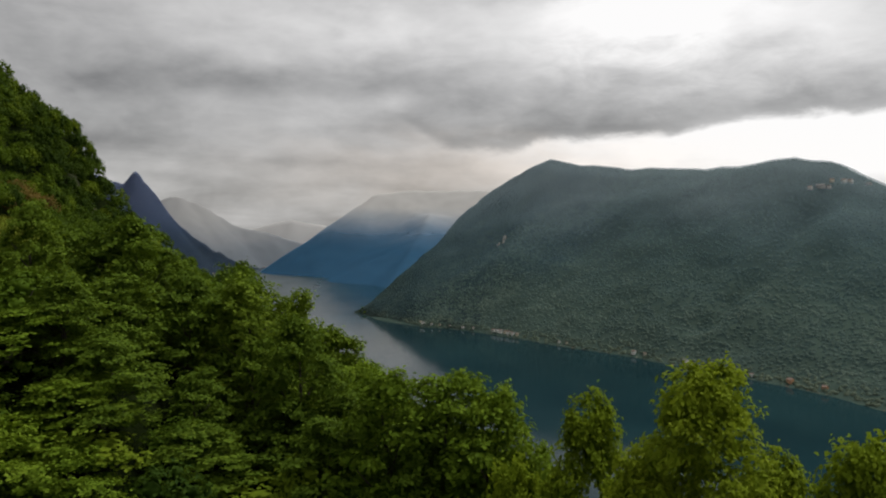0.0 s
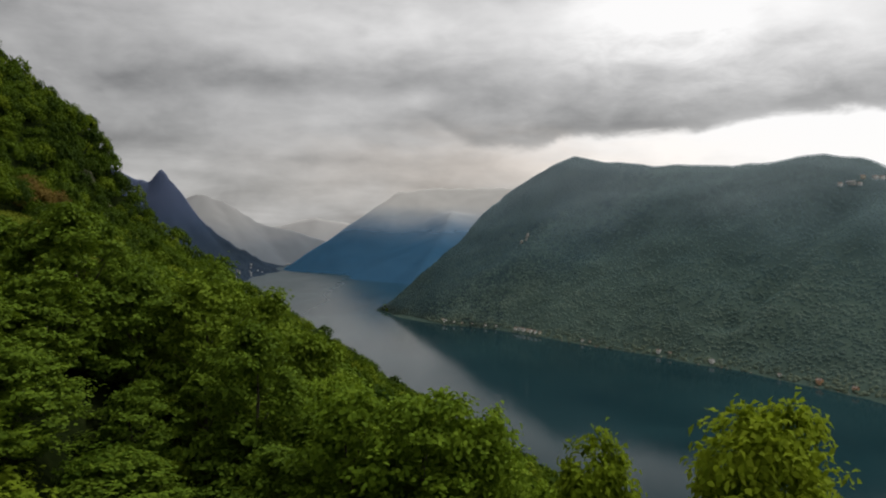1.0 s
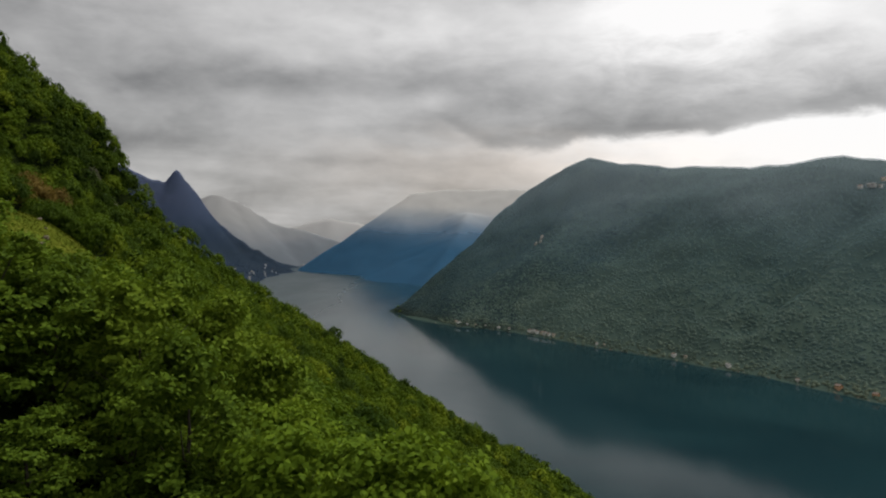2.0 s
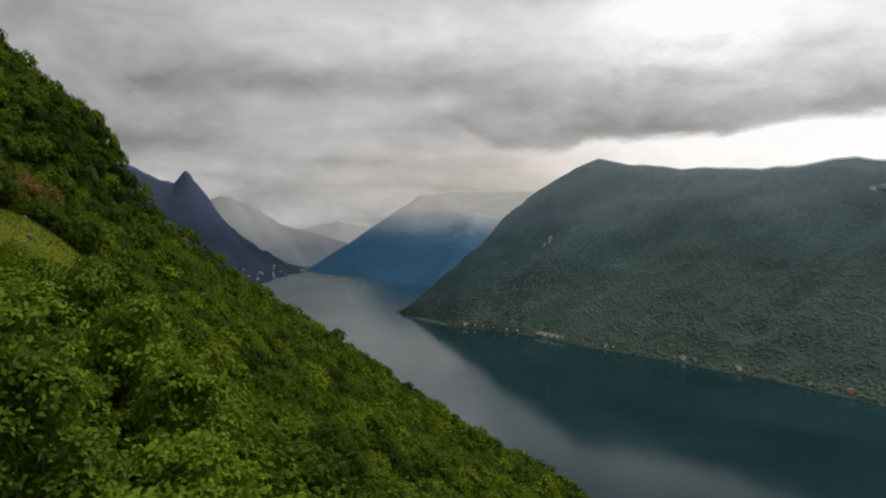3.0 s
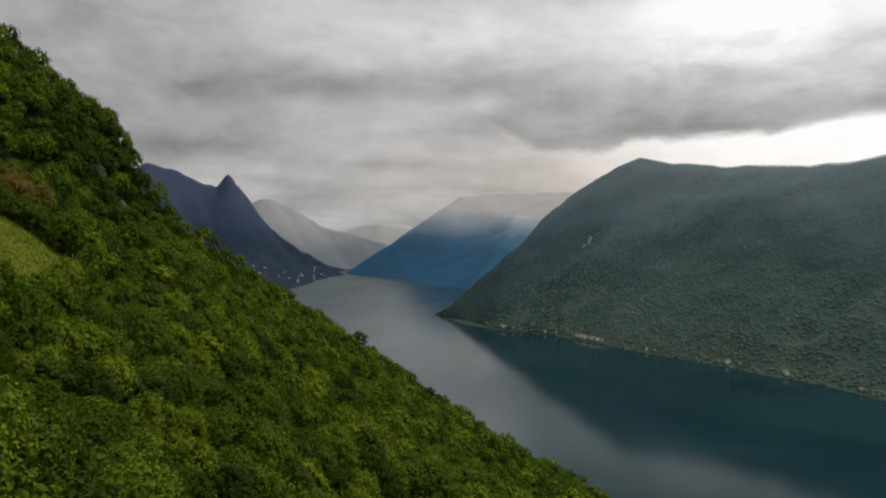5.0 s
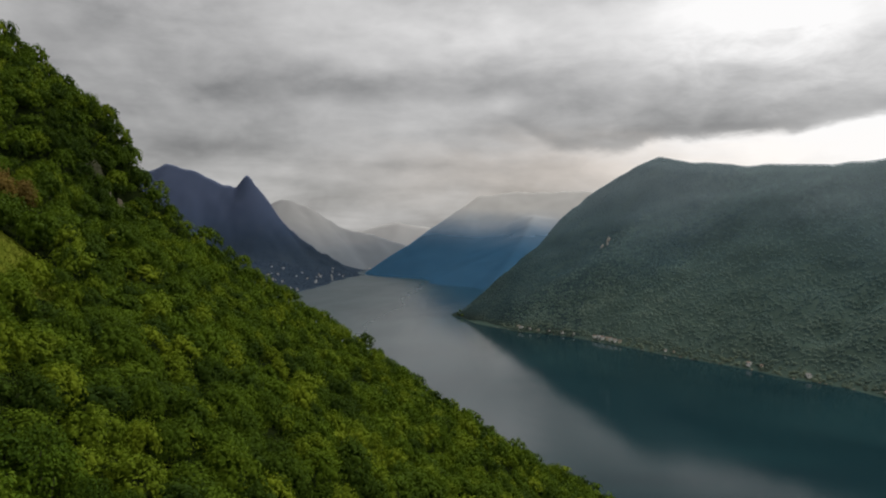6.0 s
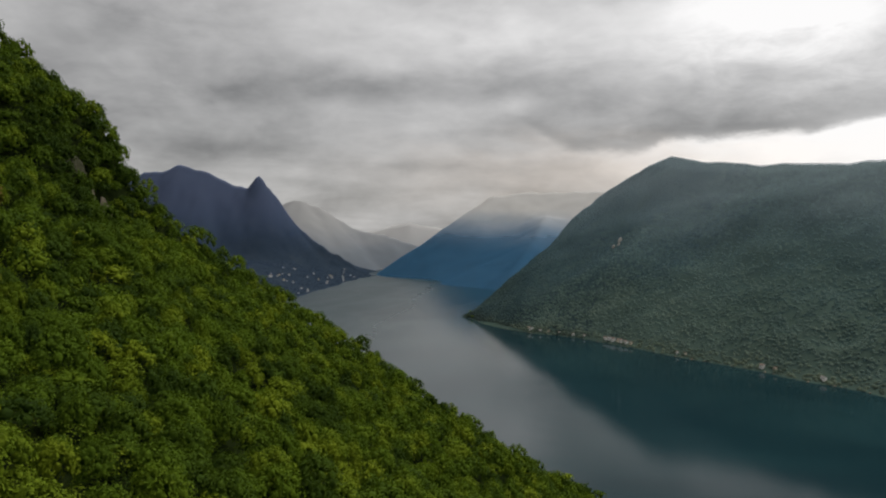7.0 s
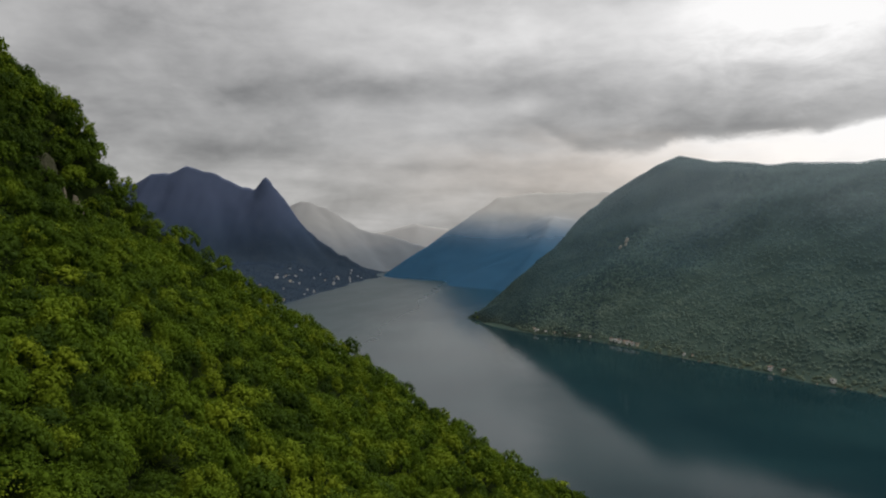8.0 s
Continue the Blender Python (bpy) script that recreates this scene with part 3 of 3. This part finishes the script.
def forest(name, spots, kinds, size, label, dark=(), tall=TREE):
    """A wood too large to count; every tree has a green of its own."""
    allv, allf, owns, base = [], [], [], 0
    for x, y in spots:
        v, f = kinds[rng.integers(len(kinds))]
        a, s = rng.uniform(0, 6.283), rng.uniform(*size)
        c, n = math.cos(a) * s, math.sin(a) * s
        foot = float(slope(np.array(x), np.array(y)))
        high = tall * rng.uniform(0.72, 1.45) * (0.7 + 0.32 * s)
        allv.append(np.stack([v[:, 0] * c - v[:, 1] * n + x, v[:, 0] * n + v[:, 1] * c + y, v[:, 2] * high + foot], 1))
        allf.append(f + base)
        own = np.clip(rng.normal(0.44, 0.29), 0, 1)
        # inside these circles the leaf green is darkened to paint shade
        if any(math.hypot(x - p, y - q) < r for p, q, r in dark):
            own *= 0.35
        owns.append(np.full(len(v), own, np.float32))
        base += len(v)
    me = np_mesh(name, np.concatenate(allv), np.concatenate(allf), LEAF_WOOD)
    me.attributes.new("own", "FLOAT", "POINT").data.foreach_set("value", np.concatenate(owns))
    return tagged(new(name, me), label, "woodland", kind="stuff")


def spots(x0, x1, y0, y1, gap=8.0):
    return [p for p in sites(x0, x1, y0, y1, gap) if not in_meadow(*p)]


def tufts(x0, x1, y0, y1, gap):
    """Places for undergrowth, clear of the bare rocks."""
    return [p for p in sites(x0, x1, y0, y1, gap) if not any(math.hypot(p[0] - a, p[1] - b) < r for a, b, r in CRAGS)]


def wood_crowns(seed, count, boughs, sprays, length, core=1.0):
    """Crowns of unit height, some broad and some tapered."""
    made = []
    for k in range(count):
        v, f = crown_arrays(seed + k, 4.7 + 0.5 * (k % 3), 10.0, boughs, sprays, length, lump=(0.26, 0.46), narrow=(1.0, 0.9, 0.5, 0.8)[k % 4], core=core)
        v[:, 2] /= v[:, 2].max()
        made.append((v, f))
    return made


# circles where shade by the crag and meadow goes into the leaf colour
PAINTED_SHADE = ((-160, 336, 16), (-158, 318, 10), (-116, 226, 12), (-170, 372, 8))
forest("woodland", spots(-84, 26, 142, 205, 6.4) + spots(-84, -62, 100, 142, 6.4), wood_crowns(290, 8, 18, 44, 0.62), (0.5, 1.05), "fresh green broadleaf wood below the spur", PAINTED_SHADE)
forest("woodland", spots(-205, 45, 205, 330, 6.7) + spots(-205, -84, 100, 205, 6.7), wood_crowns(300, 8, 13, 30, 0.80), (0.5, 1.08), "green broadleaf wood of rounded crowns covering the slope", PAINTED_SHADE)
forest("woodland", spots(-250, 60, 330, 480, 7.2) + spots(-215, -150, 305, 400, 7.2), wood_crowns(330, 8, 11, 20, 1.1), (0.55, 1.05), "green broadleaf wood climbing to the crag", PAINTED_SHADE)
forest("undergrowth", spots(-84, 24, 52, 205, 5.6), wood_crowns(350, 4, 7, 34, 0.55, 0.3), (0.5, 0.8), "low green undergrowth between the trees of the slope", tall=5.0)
forest("undergrowth", tufts(-200, -140, 295, 400, 4.6), wood_crowns(355, 4, 6, 12, 0.9), (0.4, 0.75), "dense scrub clinging to the crag", PAINTED_SHADE, tall=4.5)
around = [p for p in sites(26, 215, -120, 520, 10.5) if slope(*p) > 4 and not (p[1] < 100 and p[0] < 34)] + list(sites(-150, 26, -120, 18, 9.5)) + list(sites(-150, -42, 20, 100, 9.0)) + list(sites(8, 34, 46, 100, 9.0))
forest("woodland", around, wood_crowns(360, 4, 8, 12, 1.5), (0.9, 1.5), "green wood running down the slope to the lake")


def clumps(name, x, y, z, low, high, mat, label):
    """Small rounded crowns on distant ground, joined."""
    n = len(x)
    top = np.array([(0, 0, 1.0)] + [(math.cos(a) * 0.75, math.sin(a) * 0.75, 0.62) for a in np.arange(5) * 1.257] + [(math.cos(a + 0.6), math.sin(a + 0.6), -0.1) for a in np.arange(5) * 1.257])
    tri = [(0, 1 + i, 1 + (i + 1) % 5) for i in range(5)] + [(1 + i, 6 + i, 1 + (i + 1) % 5) for i in range(5)] + [(6 + i, 6 + (i + 1) % 5, 1 + (i + 1) % 5) for i in range(5)]
    v = top[None] * rng.uniform(low, high, (n, 1, 1)) * rng.uniform(0.75, 1.25, (n, 11, 3)) * (1, 1, 0.72)
    v += np.stack([x, y, z], 1)[:, None]
    f = np.array(tri)[None] + 11 * np.arange(n)[:, None, None]
    return tagged(new(name, np_mesh(name, v.reshape(-1, 3), f.reshape(-1, 3), mat, True)), label, "woodland", kind="stuff")


def far_forest():
    """Crowns on the mountain across the lake."""
    n = 58000
    s, t = rng.uniform(-330, 1420, n), rng.uniform(-10, 630, n)
    s[:16000] = rng.uniform(-110, 420, 16000)
    z = across(s, t)
    keep = z > 1.2
    s, t, z = s[keep], t[keep], z[keep]
    xy = TIP + s[:, None] * ALONG + t[:, None] * INLAND
    # darker crowns towards the headland paint the shade there
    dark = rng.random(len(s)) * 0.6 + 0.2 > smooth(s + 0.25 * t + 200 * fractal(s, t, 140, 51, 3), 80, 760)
    for name, some, mat, label in (("evergreen_woodland", dark, LEAF_DARK, "wood round the headland, its shade put into darker leaves"), ("far_woodland", ~dark, LEAF_FAR, "grey-green broadleaf wood on the mountain across the lake")):
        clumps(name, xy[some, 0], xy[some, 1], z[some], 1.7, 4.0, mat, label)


def town_trees():
    """Trees among the houses of the town."""
    n = 9000
    x, y = rng.uniform(-1500, -800, n), rng.uniform(2150, 3800, n)
    z = peak_height(x, y)
    keep = (z > 1.5) & (z < 140)
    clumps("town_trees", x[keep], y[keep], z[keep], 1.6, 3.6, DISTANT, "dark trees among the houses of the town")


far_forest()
town_trees()


# ---- meadow and rocks on the slope ----
def meadow():
    n = 28
    verts = [(MEADOW[0], MEADOW[1], float(slope(np.array(MEADOW[0]), np.array(MEADOW[1]))) + 0.25)]
    for ring in range(1, 7):
        for k in range(n):
            a, r = 2 * math.pi * k / n, ring / 6 * (1 + 0.10 * math.sin(3 * 2 * math.pi * k / n) + 0.06 * math.sin(7 * 2 * math.pi * k / n))
            x, y = MEADOW[0] + MEADOW[2] * r * math.cos(a), MEADOW[1] + MEADOW[3] * r * math.sin(a)
            verts.append((x, y, float(slope(np.array(x), np.array(y))) + (0.25 if ring < 6 else -0.2)))
    me = bpy.data.meshes.new("meadow")
    tri = [(0, 1 + k, 1 + (k + 1) % n) for k in range(n)]
    quad = [(1 + r * n + k, 1 + (r + 1) * n + k, 1 + (r + 1) * n + (k + 1) % n, 1 + r * n + (k + 1) % n) for r in range(5) for k in range(n)]
    me.from_pydata(verts, [], tri + quad)
    me.polygons.foreach_set("use_smooth", [True] * len(me.polygons))
    me.materials.append(GRASS)
    tagged(new("meadow", me), "small sloping meadow of yellow-green grass in the wood", "meadow", kind="structure")
    own = np.random.default_rng(77)
    k = 9000
    a, r = own.uniform(0, 6.283, k), np.sqrt(own.uniform(0, 1, k)) * 0.97
    x, y = MEADOW[0] + MEADOW[2] * r * np.cos(a), MEADOW[1] + MEADOW[3] * r * np.sin(a)
    z = slope(x, y) + 0.2
    lean = own.normal(0, 0.12, (k, 2))
    turn = own.uniform(0, 3.14, k)
    high = own.uniform(0.25, 0.6, k)
    w = 0.09
    foot = np.stack([x, y, z], 1)
    side = np.stack([np.cos(turn) * w, np.sin(turn) * w, 0 * turn], 1)
    tip = foot + np.stack([lean[:, 0], lean[:, 1], high], 1)
    v = np.stack([foot - side, foot + side, tip], 1).reshape(-1, 3)
    tagged(new("grass", np_mesh("grass", v, np.arange(3 * k).reshape(-1, 3), GRASS)), "long yellow-green meadow grass", "grass", kind="stuff")


meadow()


def rock_mesh(seed, size, fine=4, mat=ROCK):
    """A weathered, faceted outcrop."""
    own = np.random.default_rng(seed)
    bm = bmesh.new()
    bmesh.ops.create_icosphere(bm, subdivisions=fine, radius=1.0)
    cuts = ball_points(own, 16)
    far = own.uniform(0.6, 0.95, 16)
    for v in bm.verts:
        p = np.array(v.co)
        over = np.max(cuts @ p / far)
        p = p / max(1.0, over)
        q = p * 2.6 + seed
        p = p * (1 + 0.10 * noise.noise(Vector(q)) + 0.05 * noise.noise(Vector(q * 3)))
        v.co = p * np.array(size)
    me = bpy.data.meshes.new("rock")
    bm.to_mesh(me)
    bm.free()
    me.materials.append(mat)
    return me


for k, (x, y, r) in enumerate(CRAGS):
    crag = tagged(new("rock_outcrop", rock_mesh(400 + k, (r * 0.8, r * 0.7, r * 2.2))), "bare pale limestone outcrop on the wooded slope", "rock")
    crag.matrix_basis = pose(x, y, float(slope(np.array(x), np.array(y))) + r * 1.1, 8, -12, 40 * k)


for k, (x, y, r) in enumerate(CLIFFS):
    cliff = tagged(new("cliff", rock_mesh(430 + k, (r * 0.75, r * 1.1, r * 1.15), 4, ROCK_SHADED)), "cliff under the trees of the crag, its shade painted dark", "cliff")
    cliff.matrix_basis = pose(x - 1.5, y + 2, float(slope(np.array(x), np.array(y))) + r * 0.55, 0, -8, 20 + 35 * k)


for k, (x, y, r) in enumerate(((-96.7, 190.0, 0.8), (-95.4, 186.0, 0.6), (-104.0, 200.0, 0.7), (-99.5, 195.0, 0.5), (-93.5, 181.0, 0.5))):
    stone = tagged(new("stone", rock_mesh(450 + k, (r * 1.4, r, r * 0.8), 3, ROCK)), "pale stone lying in the meadow grass", "rock", "meadow stones")
    stone.matrix_basis = pose(x, y, float(slope(np.array(x), np.array(y))) + r * 0.4, 5, 0, 50 * k)


# ---- houses by the lake ----
def plaster(name, colour):
    m, g = material(name)
    at = g.node("ShaderNodeTexCoord").outputs["Object"]
    n = g.noise(at, 0.8, 6, 0.6)
    dull = tuple(c * 0.8 for c in colour)
    close(g, principled(g, g.ramp(n, (0.35, dull), (0.65, colour)), 0.85, bump(g, n, 0.2, 0.02)))
    return m


WALLS = [plaster("white_plaster", (0.86, 0.84, 0.80)), plaster("cream_plaster", (0.70, 0.62, 0.48)), plaster("ochre_plaster", (0.62, 0.36, 0.20)), plaster("grey_plaster", (0.5, 0.5, 0.48))]
ROOFS = [plaster("clay_tiles", (0.20, 0.14, 0.11)), plaster("grey_slates", (0.22, 0.21, 0.20))]
STONE = plaster("shore_stone", (0.42, 0.38, 0.33))
PANE, _g = material("window_glass")
close(_g, principled(_g, (0.02, 0.025, 0.03, 1), 0.08, Specular_IOR_Level=0.5))


def box(x0, x1, y0, y1, z0, z1):
    v = [(x, y, z) for z in (z0, z1) for y in (y0, y1) for x in (x0, x1)]
    f = [(0, 2, 3, 1), (4, 5, 7, 6), (0, 1, 5, 4), (2, 6, 7, 3), (0, 4, 6, 2), (1, 3, 7, 5)]
    return v, f


def house_meshes(w, d, h, floors):
    """Walls with gables, a roof with eaves, and the places of its windows and door."""
    top = h + d * 0.32
    v = [(-w / 2, -d / 2, -3), (w / 2, -d / 2, -3), (w / 2, d / 2, -3), (-w / 2, d / 2, -3), (-w / 2, -d / 2, h), (w / 2, -d / 2, h), (w / 2, d / 2, h), (-w / 2, d / 2, h), (-w / 2, 0, top), (w / 2, 0, top)]
    f = [(0, 1, 5, 4), (2, 3, 7, 6), (1, 2, 6, 9, 5), (3, 0, 4, 8, 7)]
    body = bpy.data.meshes.new("wall")
    body.from_pydata(v, [], f)
    e, k = 0.6, 0.25
    low = h - 0.32 * e
    rv = [(-w / 2 - e, -d / 2 - e, low), (w / 2 + e, -d / 2 - e, low), (w / 2 + e, 0, top + 0.1), (-w / 2 - e, 0, top + 0.1), (w / 2 + e, d / 2 + e, low), (-w / 2 - e, d / 2 + e, low)]
    rv += [(x, y, z + k) for x, y, z in rv]
    rf = [(6, 7, 8, 9), (9, 8, 10, 11), (3, 2, 1, 0), (5, 4, 2, 3), (0, 1, 7, 6), (4, 5, 11, 10), (0, 6, 9, 3), (3, 9, 11, 5), (1, 2, 8, 7), (2, 4, 10, 8)]
    roof = bpy.data.meshes.new("roof")
    roof.from_pydata(rv, [], rf)
    pane = bpy.data.meshes.new("window")
    pane.from_pydata(*(lambda b: (b[0], [], b[1]))(box(-0.55, 0.55, -0.06, 0.06, -0.75, 0.75)))
    door = bpy.data.meshes.new("door")
    door.from_pydata(*(lambda b: (b[0], [], b[1]))(box(-0.5, 0.5, -0.07, 0.07, 0, 2.05)))
    stack = bpy.data.meshes.new("chimney")
    stack.from_pydata(*(lambda b: (b[0], [], b[1]))(box(-0.4, 0.4, -0.4, 0.4, -1, 1.3)))
    return body, roof, pane, door, stack


def house(w, d, h, floors, wall, roof_mat, label):
    body, roof, pane, door, stack = house_meshes(w, d, h, floors)
    for me, mat in ((body, wall), (roof, roof_mat), (pane, PANE), (door, BARK), (stack, wall)):
        me.materials.append(mat)
    root = tagged(new("house"), label, "house", "lakeside houses")
    part("wall", body, root)
    top = part("roof", roof, root)
    chimney = part("chimney", stack, top)
    chimney.location = (w * 0.25, d * 0.15, h + d * 0.25)
    n = max(2, int(w / 3))
    for level in range(floors):
        for k in range(n):
            for side in (-1, 1):
                x = -w / 2 + w * (k + 0.5) / n
                if level == 0 and side < 0 and k == n // 2:
                    part("door", door, root).location = (x, -d / 2 - 0.05, 0.05)
                    continue
                part("window", pane, root).location = (x, side * d / 2, 1.6 + 2.9 * level)
    return root


def on_far_shore(s, t):
    z = float(across(np.array(float(s)), np.array(float(t))))
    p = TIP + s * ALONG + t * INLAND
    return p[0], p[1], z


SHORE_TURN = math.degrees(math.atan2(ALONG[1], ALONG[0]))
KINDS = {
    "white": (11, 8, 6.2, 2, WALLS[0], ROOFS[0], "white plastered house with a clay roof by the water"),
    "cream": (10, 8, 6.2, 2, WALLS[1], ROOFS[0], "cream plastered house with a clay roof by the lake"),
    "ochre": (11, 8, 6.4, 2, WALLS[2], ROOFS[0], "ochre plastered house with a clay roof on the shore"),
    "villa": (17, 10, 8.8, 3, WALLS[0], ROOFS[1], "tall white lakeside villa with a grey roof"),
    "grey": (12, 9, 6.2, 2, WALLS[3], ROOFS[1], "town house with walls greyed for haze and a slate roof"),
    "long": (24, 9, 5.6, 2, WALLS[3], ROOFS[1], "long grey building with a slate roof"),
}
built = {}


def settle(kind, x, y, z, turn, size=1.0):
    """A house of a kind; the first is built, the others are copies."""
    m = pose(x, y, z, 0, 0, turn)
    if kind not in built:
        built[kind] = house(*KINDS[kind])
        built[kind].matrix_basis = m @ Matrix.Diagonal((size, size, size, 1))
        return built[kind]
    own = size / built[kind].scale[0]
    return copy_thing(built[kind], m @ Matrix.Diagonal((own, own, own, 1)))


def coast_at(s):
    """How far inland the shore line lies."""
    ts = np.linspace(-80, 160, 241)
    z = across(np.full(241, float(s)), ts)
    return float(ts[np.argmax(z > 1.0)])


SHORE = [(276, "cream", 9, 0.52), (290, "villa", 6, 0.48), (312, "white", 7, 0.44), (330, "cream", 6, 0.37), (352, "white", 5, 0.37), (384, "white", 5, 0.44), (412, "white", 5, 0.44), (468, "white", 6, 0.59), (480, "villa", 7, 0.44), (492, "white", 6, 0.67), (505, "cream", 7, 0.59), (515, "white", 6, 0.67), (527, "white", 6, 0.59), (540, "cream", 6, 0.52), (655, "white", 5, 0.37), (672, "cream", 5, 0.37), (816, "white", 6, 0.59), (838, "cream", 6, 0.44), (920, "villa", 6, 0.44), (1036, "white", 5, 0.44), (1096, "ochre", 6, 0.70), (1146, "ochre", 8, 0.59)]
for s, kind, back, size in SHORE:
    t = coast_at(s) + back
    x, y, z = on_far_shore(s, t)
    settle(kind, x, y, max(z, 1.2), SHORE_TURN + rng.uniform(-14, 14), size)

# the hamlet high on the mountain
for s, t, kind, size in ((862, 489, "white", 0.7), (874, 502, "long", 0.75), (888, 508, "white", 0.6), (884, 524, "cream", 0.7), (900, 536, "white", 0.75), (908, 544, "white", 0.75), (929, 566, "long", 0.5)):
    x, y, z = on_far_shore(s, t)
    settle(kind, x, y, z + 2.5, SHORE_TURN + rng.uniform(-20, 20), size)

# the town under the pointed mountain
count = 0
while count < 44:
    y = rng.uniform(2230, 3700)
    x = np.interp(y, [2195, 2842, 3309, 3760], [-800, -857, -904, -905]) - 18 - abs(rng.normal(0, 1)) * np.interp(y, [2200, 2900, 3700], [230, 170, 45])
    z = float(peak_height(np.array(x), np.array(y)))
    if z < 0.5 or z > 120:
        continue
    count += 1
    # mostly grey walls: the dulling by haze is put into their colour
    settle(("grey", "grey", "grey", "cream", "long", "grey")[rng.integers(6)], x, y, z + 0.8, rng.uniform(60, 120), rng.uniform(0.5, 0.8))


def stone_bar(name, x0, y0, x1, y1, width, height, label, category):
    """A long wall or dam of dressed stone, with a coping."""
    long = math.hypot(x1 - x0, y1 - y0)
    root = tagged(new(name), label, category)
    for part_name, (v, f) in (("wall", box(-long / 2, long / 2, -width / 2, width / 2, -4, height)), ("coping", box(-long / 2 - 0.3, long / 2 + 0.3, -width / 2 - 0.3, width / 2 + 0.3, height + 0.004, height + 0.5))):
        me = bpy.data.meshes.new(part_name)
        me.from_pydata(v, [], f)
        me.materials.append(STONE if part_name == "wall" else WALLS[0])
        part(part_name, me, root)
    root.matrix_basis = pose((x0 + x1) / 2, (y0 + y1) / 2, 0, 0, 0, math.degrees(math.atan2(y1 - y0, x1 - x0)))
    return root


stone_bar("causeway", -1160, 4380, -1000, 4398, 14, 6, "pale low causeway across the end of the lake", "causeway")


def shore_rocks():
    """Boulders along the water's edge of the far shore."""
    kinds = [rock_mesh(500 + k, (1, 0.8, 0.7), 2) for k in range(3)]
    for k in range(60):
        s = rng.uniform(-30, 1250)
        x, y, z = on_far_shore(s, coast_at(s) - rng.uniform(0, 3))
        r = rng.uniform(0.9, 2.4)
        ob = tagged(new("boulder", kinds[k % 3]), "pale shore boulder at the water's edge", "rock", "shore boulders")
        ob.matrix_basis = pose(x, y, 0.3, rng.uniform(0, 30), 0, rng.uniform(0, 360)) @ Matrix.Diagonal((r * 1.6, r, r, 1))


shore_rocks()
for s, t, r in ((197, 290, 6), (205, 281, 4), (193, 276, 5)):
    x, y, z = on_far_shore(s, t)
    ob = tagged(new("rock_outcrop", rock_mesh(600 + int(r), (r, r * 0.7, r * 1.4), 3, STONE)), "bare pale cliff face on the wooded mountain", "rock")
    ob.matrix_basis = pose(x, y, z + r * 0.5, 10, 0, 30)


def dead_branch(x, y, z):
    """A bare grey branch that stands out of the leaves."""
    own = np.random.default_rng(8)
    verts, faces = [], []
    def limb(root, way, length, r):
        pts = [np.array(root)]
        for k in range(4):
            way = way + own.normal(0, 0.16, 3)
            pts.append(pts[-1] + way / np.linalg.norm(way) * length / 4)
        v, f = tube(pts, np.linspace(r, r * 0.3, 5), 5)
        faces.extend(tuple(i + len(verts) for i in q) for q in f)
        verts.extend(v)
        return pts
    main = limb((0, 0, -1.2), np.array((0.35, 0.1, 0.9)), 3.0, 0.04)
    for k in (1, 2, 3, 3):
        limb(main[k], np.array((own.uniform(-0.9, 0.9), 0.0, 0.7)), 1.0, 0.02)
    me = bpy.data.meshes.new("branch")
    me.from_pydata([tuple(map(float, v)) for v in verts], [], faces)
    me.materials.append(STONE)
    ob = tagged(new("dead_branch", me), "bare grey dead branch among green leaves", "branch")
    ob.location = (x, y, z)


dead_branch(-20.0, 43.6, 191.2)

# the last trees on the headland
for s, t, size in ((-18, 6, 0.9), (-34, 20, 0.8), (8, 4, 1.0)):
    x, y, z = on_far_shore(s, t)
    root = tree(lo[0], "lone dark tree at the tip of the headland", "headland trees")
    root.matrix_basis = pose(x, y, max(z, 0.4) - 0.3, 0, 0, 50 * t) @ Matrix.Diagonal((size, size, size, 1))
